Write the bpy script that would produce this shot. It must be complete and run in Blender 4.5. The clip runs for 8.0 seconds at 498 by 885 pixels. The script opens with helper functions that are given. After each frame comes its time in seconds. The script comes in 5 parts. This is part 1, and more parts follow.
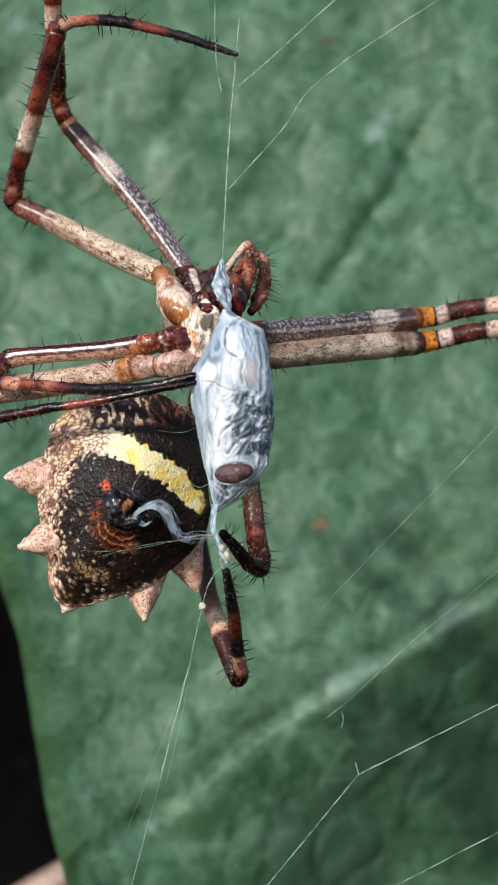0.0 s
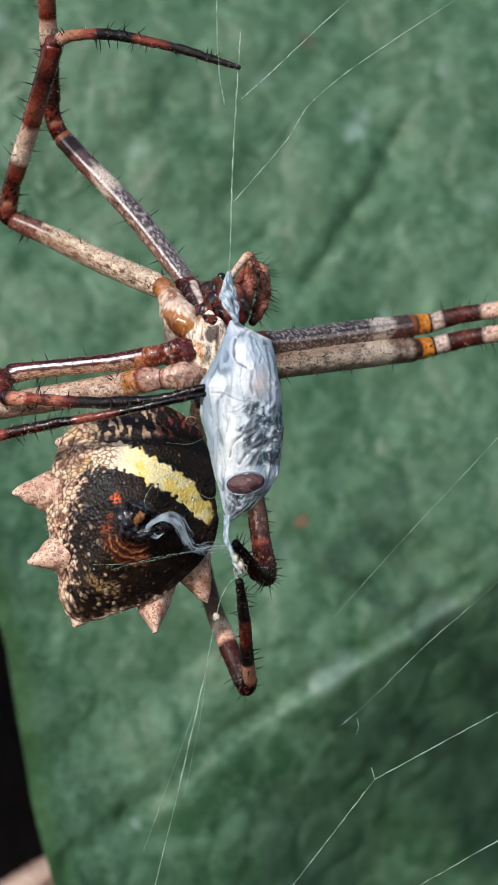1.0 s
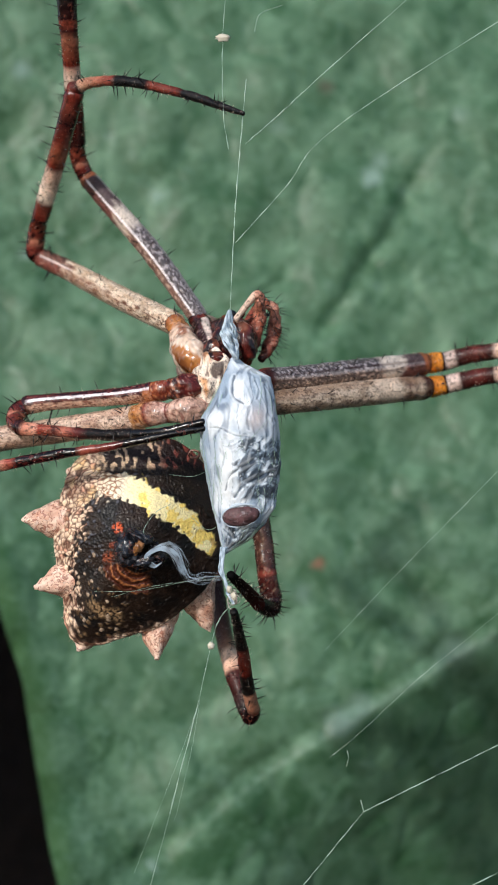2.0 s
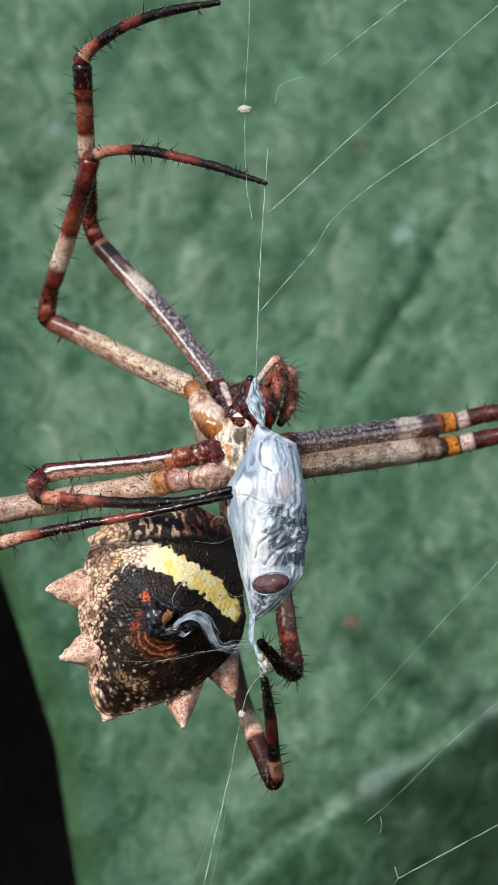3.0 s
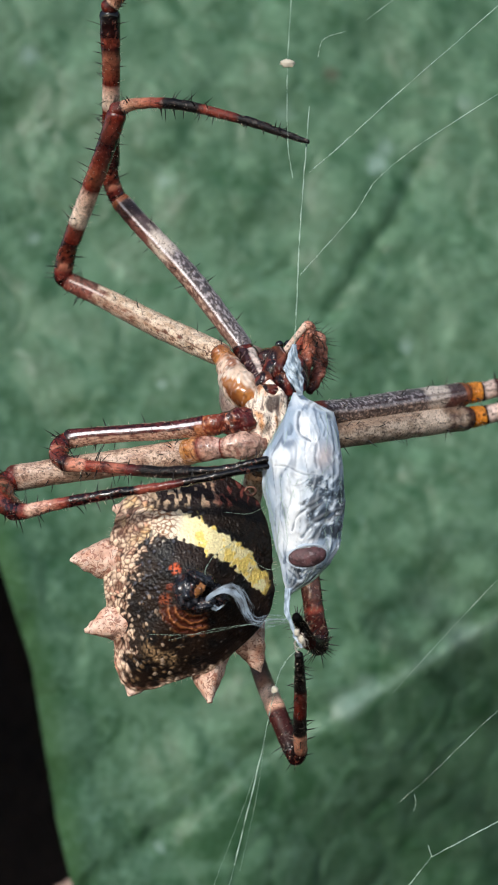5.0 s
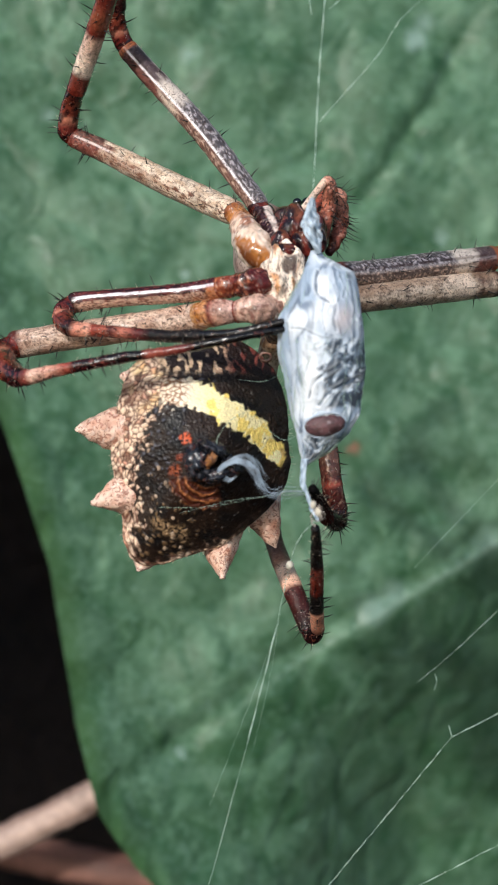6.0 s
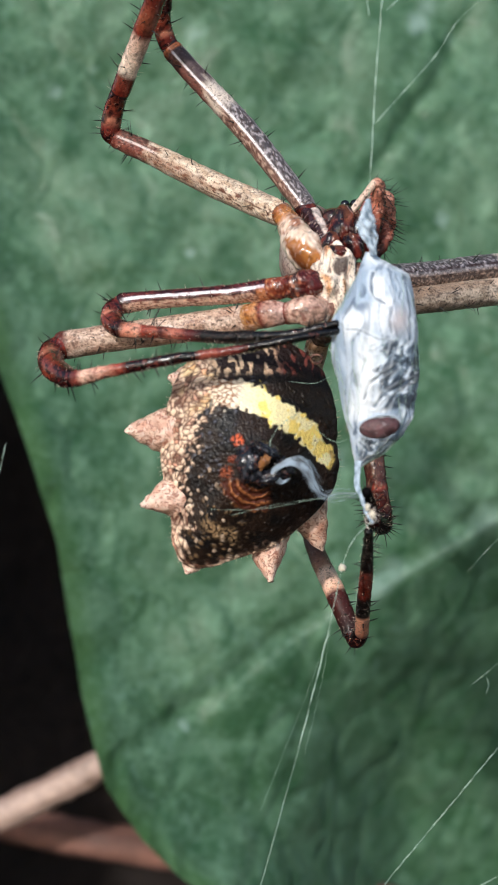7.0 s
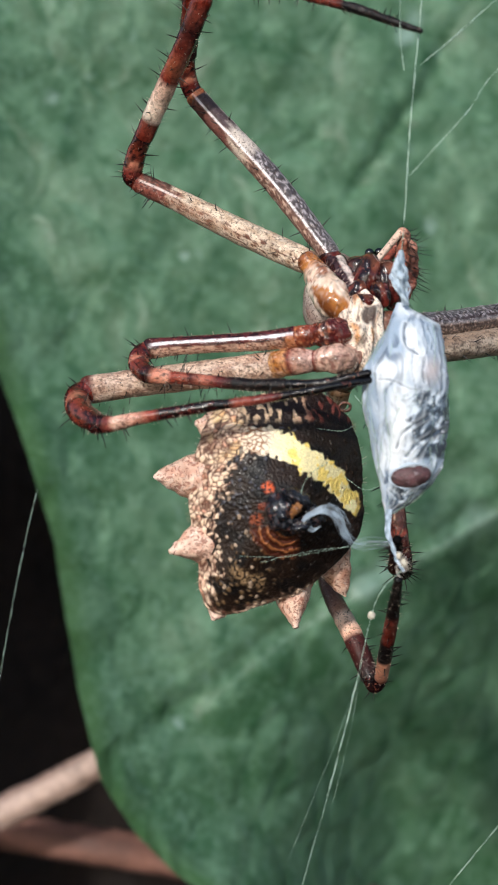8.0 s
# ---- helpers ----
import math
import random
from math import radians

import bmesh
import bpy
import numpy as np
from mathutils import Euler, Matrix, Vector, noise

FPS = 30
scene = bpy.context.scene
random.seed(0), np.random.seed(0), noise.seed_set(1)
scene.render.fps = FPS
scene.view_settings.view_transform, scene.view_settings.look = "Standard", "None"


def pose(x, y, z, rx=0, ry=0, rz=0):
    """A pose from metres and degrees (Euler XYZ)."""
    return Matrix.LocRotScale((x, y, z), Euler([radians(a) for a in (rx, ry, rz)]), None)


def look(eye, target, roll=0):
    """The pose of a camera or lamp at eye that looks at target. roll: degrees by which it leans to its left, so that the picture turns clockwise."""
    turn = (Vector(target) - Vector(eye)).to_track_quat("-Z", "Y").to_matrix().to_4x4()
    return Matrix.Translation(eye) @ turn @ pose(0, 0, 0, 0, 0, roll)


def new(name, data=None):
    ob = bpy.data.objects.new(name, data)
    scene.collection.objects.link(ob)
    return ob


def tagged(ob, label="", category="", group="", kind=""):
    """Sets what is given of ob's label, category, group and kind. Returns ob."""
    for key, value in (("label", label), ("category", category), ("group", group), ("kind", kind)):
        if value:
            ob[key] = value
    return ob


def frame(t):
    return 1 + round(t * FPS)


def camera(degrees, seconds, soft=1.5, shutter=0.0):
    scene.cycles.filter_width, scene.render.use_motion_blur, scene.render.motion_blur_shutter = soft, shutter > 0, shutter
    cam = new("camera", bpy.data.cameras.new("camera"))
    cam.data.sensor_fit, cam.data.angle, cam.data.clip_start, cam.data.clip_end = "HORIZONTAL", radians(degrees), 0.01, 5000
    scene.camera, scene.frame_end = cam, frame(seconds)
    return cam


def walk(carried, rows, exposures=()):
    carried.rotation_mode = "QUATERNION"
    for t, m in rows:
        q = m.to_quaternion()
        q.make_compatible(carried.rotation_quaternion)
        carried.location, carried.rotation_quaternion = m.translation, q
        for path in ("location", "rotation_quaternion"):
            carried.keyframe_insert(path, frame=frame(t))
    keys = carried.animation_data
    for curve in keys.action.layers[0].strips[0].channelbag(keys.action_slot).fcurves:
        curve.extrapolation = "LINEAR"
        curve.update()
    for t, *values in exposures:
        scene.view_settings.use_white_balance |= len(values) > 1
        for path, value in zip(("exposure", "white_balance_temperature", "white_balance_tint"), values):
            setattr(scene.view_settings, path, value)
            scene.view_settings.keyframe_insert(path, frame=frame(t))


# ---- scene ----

# The place is built in millimetres and scaled to metres by MM.
MM = 0.001

# ---- camera ----
cam = camera(22.5, 8.0, soft=1.7)
# seconds; place in millimetres; turn in degrees
CAMERA_ROWS = [
    (0.0, -0.00, 0.00, -0.00, 90.00, -0.00, 0.00),
    (0.1, -0.39, 0.07, 0.17, 90.05, -0.00, -0.28),
    (0.2, -0.72, -0.05, 0.25, 89.81, -0.14, -0.56),
    (0.3, -1.11, -0.22, 0.37, 89.78, 0.20, -0.47),
    (0.4, -1.46, -0.19, 0.50, 89.37, 0.02, -0.33),
    (0.5, -1.83, -0.04, 0.70, 89.09, -0.25, -0.38),
    (0.6, -1.80, -0.46, 0.66, 89.44, 0.04, -0.47),
    (0.7, -1.74, -0.48, 0.72, 89.81, 0.01, -1.08),
    (0.8, -1.67, -0.53, 0.76, 89.68, 0.10, -1.78),
    (0.9, -1.62, -0.67, 0.81, 89.73, 0.15, -1.67),
    (1.0, -1.58, -0.67, 0.86, 89.50, 0.10, -1.57),
    (1.1, -1.30, -0.87, 0.90, 89.55, 0.13, -1.29),
    (1.2, -1.04, -1.29, 0.90, 89.83, -0.37, -0.88),
    (2.3, -1.76, -1.68, 3.39, 91.26, 0.06, -0.47),
    (2.4, -2.40, -1.64, 3.77, 91.56, 0.02, -0.33),
    (2.5, -3.00, -1.77, 4.17, 91.86, -0.10, -0.08),
    (2.6, -2.92, -2.04, 4.16, 92.67, -0.14, 0.54),
    (2.7, -2.83, -2.08, 4.23, 93.06, -0.23, 0.87),
    (2.8, -2.74, -1.91, 4.30, 92.71, -0.28, 0.50),
    (2.9, -2.60, -1.66, 4.41, 92.44, -0.16, 0.21),
    (3.0, -2.51, -1.70, 4.47, 92.33, -0.13, 0.25),
    (3.1, -2.46, -1.91, 4.49, 92.50, -0.12, 0.72),
    (3.2, -2.38, -2.07, 4.54, 92.77, -0.27, 0.78),
    (3.3, -2.32, -2.12, 4.60, 92.95, -0.22, 0.46),
    (3.4, -2.29, -2.04, 4.67, 92.81, -0.10, 0.41),
    (3.5, -2.19, -2.07, 4.79, 92.39, -0.26, 0.35),
    (3.6, -2.26, -2.20, 4.56, 92.55, -0.19, 0.41),
    (3.7, -2.32, -2.27, 4.34, 92.68, -0.10, 0.37),
    (3.8, -2.36, -2.39, 4.12, 92.73, -0.21, 0.51),
    (3.9, -2.42, -2.30, 3.93, 92.56, -0.25, 0.45),
    (4.0, -2.47, -2.36, 3.73, 92.58, -0.09, 0.30),
    (4.1, -2.63, -2.58, 3.68, 92.59, -0.04, 0.04),
    (4.2, -2.75, -2.54, 3.69, 92.41, -0.05, -0.43),
    (4.3, -2.93, -2.81, 3.62, 92.39, -0.13, -0.61),
    (4.4, -3.05, -2.78, 3.62, 92.10, -0.17, -0.56),
    (4.5, -3.22, -3.13, 3.56, 92.30, -0.22, -0.17),
    (4.6, -3.22, -3.09, 2.83, 92.50, -0.33, 0.09),
    (4.7, -3.19, -2.88, 2.10, 92.68, -0.27, 0.23),
    (4.8, -3.17, -2.42, 1.42, 92.51, -0.13, -0.05),
    (4.9, -3.16, -2.21, 0.71, 92.16, -0.52, -0.56),
    (5.0, -3.13, -1.94, 0.00, 91.10, -0.15, -1.20),
    (5.1, -3.16, -1.08, -0.63, 89.54, -0.14, -1.62),
    (5.2, -3.18, -0.40, -1.27, 88.57, -0.25, -2.01),
    (6.3, -7.51, 4.13, 1.85, 84.60, -1.27, -1.76),
    (6.4, -7.62, 3.64, 1.93, 84.22, -1.43, -2.03),
    (6.5, -7.77, 3.25, 2.16, 84.48, -1.57, -1.78),
    (6.6, -8.16, 3.01, 1.90, 85.00, -1.45, -1.78),
    (6.7, -8.56, 2.66, 1.59, 85.37, -1.49, -1.84),
    (6.8, -8.91, 2.63, 1.24, 84.86, -1.53, -2.24),
    (6.9, -9.27, 2.58, 0.93, 84.85, -1.54, -2.74),
    (7.0, -9.65, 2.41, 0.64, 85.04, -1.51, -3.09),
    (7.1, -9.83, 2.03, 0.67, 85.27, -1.57, -2.99),
    (7.2, -9.98, 1.87, 0.59, 85.13, -1.46, -2.93),
    (7.3, -10.14, 1.79, 0.60, 85.11, -1.59, -2.97),
    (7.4, -10.27, 1.69, 0.53, 84.98, -1.56, -2.99),
    (7.5, -10.46, 1.29, 0.57, 85.15, -1.56, -3.03),
    (7.6, -10.81, 1.11, -0.02, 85.48, -1.54, -3.34),
    (7.7, -11.16, 0.99, -0.58, 85.63, -1.67, -3.38),
    (7.8, -11.49, 1.03, -1.10, 86.17, -1.77, -3.52),
    (7.9, -11.87, 0.77, -1.61, 86.43, -1.71, -3.96),
    (8.0, -12.19, 0.93, -2.24, 86.56, -1.64, -4.64),
]
# the web, with spider and bundle, sways in the air
SWAY_ROWS = [
    (0.0, -3.00, 65.00, 2.00, 0.01, 0.00, -0.00),
    (0.1, -2.96, 65.76, 2.03, -0.18, 0.58, -1.41),
    (0.2, -2.71, 65.01, 1.79, -0.48, -0.62, 0.69),
    (0.3, -2.86, 65.47, 1.81, -0.46, 0.43, -0.52),
    (0.4, -2.60, 64.84, 1.60, -0.81, 0.05, 0.79),
    (0.5, -2.35, 64.46, 1.44, -0.97, -0.79, 2.11),
    (0.6, -2.27, 65.11, 1.33, -0.69, -0.22, 1.59),
    (0.7, -2.70, 65.03, 1.56, -0.69, -0.35, 1.28),
    (0.8, -3.52, 65.18, 1.95, -0.87, -0.29, -0.20),
    (0.9, -3.50, 65.49, 1.92, -0.47, 0.01, -0.70),
    (1.0, -2.53, 64.61, 1.72, -0.75, -1.14, 0.80),
    (1.1, -2.08, 64.76, 1.74, -0.80, -0.32, -1.03),
    (1.2, -2.82, 64.88, 1.99, -0.82, -0.38, -0.60),
    (2.3, -3.21, 65.47, 3.00, -0.87, -0.14, -3.22),
    (2.4, -3.33, 65.39, 3.03, -0.96, -0.52, -1.91),
    (2.5, -3.30, 65.20, 2.92, -0.98, -0.57, -0.65),
    (2.6, -2.65, 65.57, 2.39, -1.07, -0.38, -1.17),
    (2.7, -2.32, 65.27, 2.34, -0.96, -0.83, -0.11),
    (2.8, -3.10, 65.73, 2.95, -0.89, -0.13, -0.97),
    (2.9, -4.15, 66.01, 3.45, -0.85, 0.31, -1.20),
    (3.0, -4.09, 65.44, 3.37, -1.04, -1.11, 0.43),
    (3.1, -2.83, 66.07, 3.08, -0.66, 0.00, -1.26),
    (3.2, -2.29, 64.97, 2.66, -0.94, -1.07, 0.37),
    (3.3, -2.96, 65.52, 2.99, -0.75, -0.34, -0.50),
    (3.4, -3.92, 65.30, 3.33, -0.38, -0.27, 0.51),
    (3.5, -3.82, 64.82, 3.32, -0.39, -0.44, 0.57),
    (3.6, -2.60, 64.97, 2.78, -0.47, -0.51, -0.39),
    (3.7, -1.65, 65.49, 2.40, -0.45, 0.01, -1.74),
    (3.8, -2.27, 64.30, 2.04, -0.48, -0.91, 0.99),
    (3.9, -2.85, 64.74, 2.15, -0.52, -0.05, -0.08),
    (4.0, -2.47, 64.67, 1.93, -0.62, -0.42, -0.54),
    (4.1, -1.89, 64.33, 1.57, -0.77, -0.79, -0.06),
    (4.2, -2.02, 64.34, 1.61, -0.82, -0.57, -0.83),
    (4.3, -2.91, 64.10, 1.38, -0.72, -0.17, -0.23),
    (4.4, -2.38, 63.24, 1.13, -0.97, -0.88, 0.80),
    (4.5, -1.08, 63.58, 0.55, -0.95, -0.14, -0.66),
    (4.6, -0.59, 62.76, -0.13, -0.96, -0.97, 1.28),
    (4.7, -1.25, 63.29, -0.38, -0.66, -0.17, 1.05),
    (4.8, -1.48, 63.41, -0.48, -0.47, -0.20, 1.27),
    (4.9, -1.30, 63.14, -0.73, -0.38, -0.86, 1.68),
    (5.0, -1.52, 63.16, -0.89, -0.36, -0.40, 1.41),
    (5.1, -1.58, 62.53, -1.08, -0.37, -1.18, 2.88),
    (5.2, -1.67, 62.60, -1.18, -0.39, -1.28, 2.45),
    (6.3, -4.02, 65.78, 1.70, -1.68, -1.08, -0.32),
    (6.4, -3.97, 64.96, 1.67, -2.03, -1.39, -0.04),
    (6.5, -4.00, 64.81, 1.51, -2.00, -1.06, -0.14),
    (6.6, -3.20, 64.44, 0.98, -2.09, -1.33, -0.32),
    (6.7, -2.81, 64.19, 0.42, -1.84, -1.46, 0.07),
    (6.8, -3.25, 63.75, 0.38, -2.00, -1.14, -0.20),
    (6.9, -3.78, 63.62, 0.15, -1.92, -1.36, 0.15),
    (7.0, -2.96, 63.53, -0.18, -1.99, -1.33, -0.80),
    (7.1, -2.63, 63.39, -0.57, -2.07, -1.21, -0.59),
    (7.2, -3.08, 62.98, -0.78, -2.20, -0.98, 0.01),
    (7.3, -2.64, 62.81, -1.01, -2.30, -1.23, 0.10),
    (7.4, -2.23, 62.49, -1.22, -2.41, -1.36, 0.41),
    (7.5, -2.43, 62.43, -1.62, -2.51, -0.77, 0.26),
    (7.6, -2.09, 61.86, -2.38, -2.43, -1.16, 0.76),
    (7.7, -0.99, 61.44, -3.24, -2.35, -1.59, 0.85),
    (7.8, -1.67, 61.62, -3.61, -2.06, -1.55, 1.04),
    (7.9, -2.21, 61.55, -3.66, -1.73, -1.39, 1.02),
    (8.0, -2.53, 62.01, -3.69, -1.59, -0.88, -0.11),
]


def millimetre_pose(x, y, z, rx, ry, rz):
    return pose(x * MM, y * MM, z * MM, rx, ry, rz)


# a phone's small opening: the leaf and the sticks lie just out of focus
cam.data.dof.use_dof, cam.data.dof.focus_distance, cam.data.dof.aperture_fstop = True, 0.0640, 96.0
# the phone's own exposure drifts a little: seconds, stops
EXPOSURES = [(0.0, 0.04), (0.5, -0.06), (1.0, -0.09), (2.5, -0.01), (3.5, -0.04), (4.5, -0.05), (5.0, -0.05), (6.5, 0.1), (8.0, 0.06)]
walk(cam, [(row[0], millimetre_pose(*row[1:])) for row in CAMERA_ROWS], EXPOSURES)

# ---- light ----
SUN_ELEVATION, SUN_AZIMUTH = 26.0, 206.0
world = bpy.data.worlds.new("sky")
scene.world = world
world.use_nodes = True
sky = world.node_tree.nodes.new("ShaderNodeTexSky")
sky.sky_type, sky.sun_disc = "NISHITA", False
sky.sun_elevation, sky.sun_rotation = radians(SUN_ELEVATION), radians(SUN_AZIMUTH)
background = world.node_tree.nodes["Background"]
background.inputs["Strength"].default_value = 0.15
world.node_tree.links.new(sky.outputs["Color"], background.inputs["Color"])

sun = new("sun", bpy.data.lights.new("sun", "SUN"))
sun.data.energy, sun.data.angle, sun.data.color = 2.7, radians(2.4), (1.0, 0.97, 0.93)
toward = Vector((math.sin(radians(SUN_AZIMUTH)) * math.cos(radians(SUN_ELEVATION)),
                 math.cos(radians(SUN_AZIMUTH)) * math.cos(radians(SUN_ELEVATION)), math.sin(radians(SUN_ELEVATION))))
sun.matrix_world = look(toward * 10, (0, 0, 0))


# ---- materials ----
def rgb(r, g, b):
    """Linear colour from everyday 0..255 values."""
    return tuple(((v / 255) / 12.92 if v <= 10 else (((v / 255) + 0.055) / 1.055) ** 2.4) for v in (r, g, b))


def material(name, base=None, rough=0.5, attribute=False, grain=0.25, grain_mm=0.15, bump=0.3, bump_mm=0.1, relief=0.03,
             coat=0.0, specular=0.5, stain_mm=1.2, subsurface=0.0, sheen=0.0, metal=0.0, flecks=()):
    """Two scales of variation over a base colour or over the pigment attribute, with fine relief.
    flecks: (colour, millimetres, low, high, amount, distortion) for fine marks laid over the colour."""
    mat = bpy.data.materials.new(name)
    mat.use_nodes = True
    nodes, links = mat.node_tree.nodes, mat.node_tree.links
    shader = nodes["Principled BSDF"]
    coords = nodes.new("ShaderNodeTexCoord")
    fine = nodes.new("ShaderNodeTexNoise")
    fine.inputs["Scale"].default_value, fine.inputs["Detail"].default_value = 1 / (grain_mm * MM), 3
    wide = nodes.new("ShaderNodeTexNoise")
    wide.inputs["Scale"].default_value, wide.inputs["Detail"].default_value = 1 / (stain_mm * MM), 2
    for n in (fine, wide):
        links.new(coords.outputs["Object"], n.inputs["Vector"])
    add = nodes.new("ShaderNodeMath")
    add.operation = "ADD"
    links.new(fine.outputs["Fac"], add.inputs[0])
    links.new(wide.outputs["Fac"], add.inputs[1])
    ramp = nodes.new("ShaderNodeMapRange")
    ramp.inputs["From Min"].default_value, ramp.inputs["From Max"].default_value = 0.65, 1.35
    ramp.inputs["To Min"].default_value, ramp.inputs["To Max"].default_value = 1 - grain, 1 + grain
    links.new(add.outputs[0], ramp.inputs["Value"])
    scaled = nodes.new("ShaderNodeVectorMath")
    scaled.operation = "SCALE"
    if attribute:
        pigment = nodes.new("ShaderNodeAttribute")
        pigment.attribute_name = "pigment"
        links.new(pigment.outputs["Color"], scaled.inputs[0])
    else:
        scaled.inputs[0].default_value = base
    links.new(ramp.outputs["Result"], scaled.inputs["Scale"])
    tone = scaled.outputs[0]
    for colour, size, low, high, amount, bent in flecks:
        marks = nodes.new("ShaderNodeTexNoise")
        marks.inputs["Scale"].default_value, marks.inputs["Detail"].default_value = 1 / (size * MM), 2
        marks.inputs["Distortion"].default_value = bent
        links.new(coords.outputs["Object"], marks.inputs["Vector"])
        share = nodes.new("ShaderNodeMapRange")
        share.interpolation_type = "SMOOTHSTEP"
        for key, value in (("From Min", low), ("From Max", high), ("To Min", 0.0), ("To Max", amount)):
            share.inputs[key].default_value = value
        links.new(marks.outputs["Fac"], share.inputs["Value"])
        layer = nodes.new("ShaderNodeMix")
        layer.data_type = "RGBA"
        links.new(share.outputs["Result"], layer.inputs["Factor"])
        links.new(tone, layer.inputs[6])
        layer.inputs[7].default_value = (*colour, 1)
        tone = layer.outputs[2]
    links.new(tone, shader.inputs["Base Color"])
    shader.inputs["Roughness"].default_value = rough
    shader.inputs["Specular IOR Level"].default_value = specular
    shader.inputs["Coat Weight"].default_value = coat
    shader.inputs["Coat Roughness"].default_value = 0.15
    shader.inputs["Metallic"].default_value = metal
    shader.inputs["Sheen Weight"].default_value = sheen
    if subsurface:
        shader.inputs["Subsurface Weight"].default_value = subsurface
        shader.inputs["Subsurface Radius"].default_value = (0.4, 0.25, 0.15)
        shader.inputs["Subsurface Scale"].default_value = MM
    rough_map = nodes.new("ShaderNodeMapRange")
    rough_map.inputs["To Min"].default_value, rough_map.inputs["To Max"].default_value = rough * 0.7, min(1, rough * 1.35)
    links.new(wide.outputs["Fac"], rough_map.inputs["Value"])
    links.new(rough_map.outputs["Result"], shader.inputs["Roughness"])
    if bump:
        grainy = nodes.new("ShaderNodeTexNoise")
        grainy.inputs["Scale"].default_value, grainy.inputs["Detail"].default_value = 1 / (bump_mm * MM), 3
        links.new(coords.outputs["Object"], grainy.inputs["Vector"])
        node = nodes.new("ShaderNodeBump")
        node.inputs["Strength"].default_value, node.inputs["Distance"].default_value = bump, relief * MM
        links.new(grainy.outputs["Fac"], node.inputs["Height"])
        links.new(node.outputs["Normal"], shader.inputs["Normal"])
    return mat


chitin = material("chitin", attribute=True, rough=0.4, grain=0.35, grain_mm=0.075, stain_mm=0.6, bump=0.9, bump_mm=0.09, relief=0.05, coat=0.05, specular=0.27,
                  flecks=((rgb(58, 36, 30), 0.13, 0.56, 0.62, 0.62, 0.6), (rgb(232, 214, 200), 0.17, 0.6, 0.7, 0.14, 0.4)))
gloss_chitin = material("glossy_chitin", attribute=True, rough=0.22, grain=0.45, grain_mm=0.16, stain_mm=0.7, bump=0.8, bump_mm=0.17, relief=0.07, coat=0.36, specular=0.36,
                        flecks=((rgb(26, 10, 10), 0.2, 0.55, 0.66, 0.42, 0.8), (rgb(190, 110, 88), 0.24, 0.6, 0.68, 0.18, 0.8)))
skin = material("abdomen_skin", attribute=True, rough=0.45, grain=0.2, grain_mm=0.1, bump=0.85, bump_mm=0.13, relief=0.09, coat=0.12, specular=0.3)
horn = material("tubercle_skin", attribute=True, rough=0.5, grain=0.12, grain_mm=0.12, bump=0.7, bump_mm=0.12, relief=0.05,
                flecks=((rgb(140, 76, 58), 0.3, 0.51, 0.57, 0.75, 1.8), (rgb(255, 234, 216), 0.3, 0.56, 0.66, 0.5, 0.8)))
clear_chitin = material("clear_chitin", attribute=True, rough=0.2, grain=0.22, grain_mm=0.3, stain_mm=0.6, bump=0.6, bump_mm=0.3, relief=0.08, coat=0.6, specular=0.45)
matte_chitin = material("matte_chitin", attribute=True, rough=0.7, grain=0.3, grain_mm=0.12, bump=0.6, bump_mm=0.12, relief=0.05, specular=0.06)
bristle_black = material("bristle_black", rgb(20, 16, 14), rough=0.4, bump=0, grain=0.1)
silk = material("wrapped_silk", attribute=True, rough=0.45, grain=0.08, grain_mm=0.2, bump=0.5, bump_mm=0.18, relief=0.05, sheen=0.1)
strand_silk = material("silk_strand", rgb(160, 186, 170), rough=0.35, bump=0, grain=0.25, grain_mm=0.3, stain_mm=0.8)
eye_black = material("eye_black", rgb(10, 8, 8), rough=0.06, bump=0, grain=0.05, coat=1.0)
fly_eye = material("insect_eye", rgb(92, 62, 64), rough=0.5, grain=0.6, grain_mm=0.22, stain_mm=0.5, bump=1.0, bump_mm=0.12, relief=0.06,
                   flecks=((rgb(164, 152, 156), 0.3, 0.58, 0.68, 0.5, 1.2), (rgb(44, 26, 30), 0.35, 0.55, 0.65, 0.6, 0.8)))
bark = material("bark", attribute=True, rough=0.8, grain=0.3, grain_mm=0.7, stain_mm=5, bump=0.7, bump_mm=0.6, relief=0.3)
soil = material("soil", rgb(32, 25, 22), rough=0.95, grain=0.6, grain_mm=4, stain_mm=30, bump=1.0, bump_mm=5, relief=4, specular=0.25)


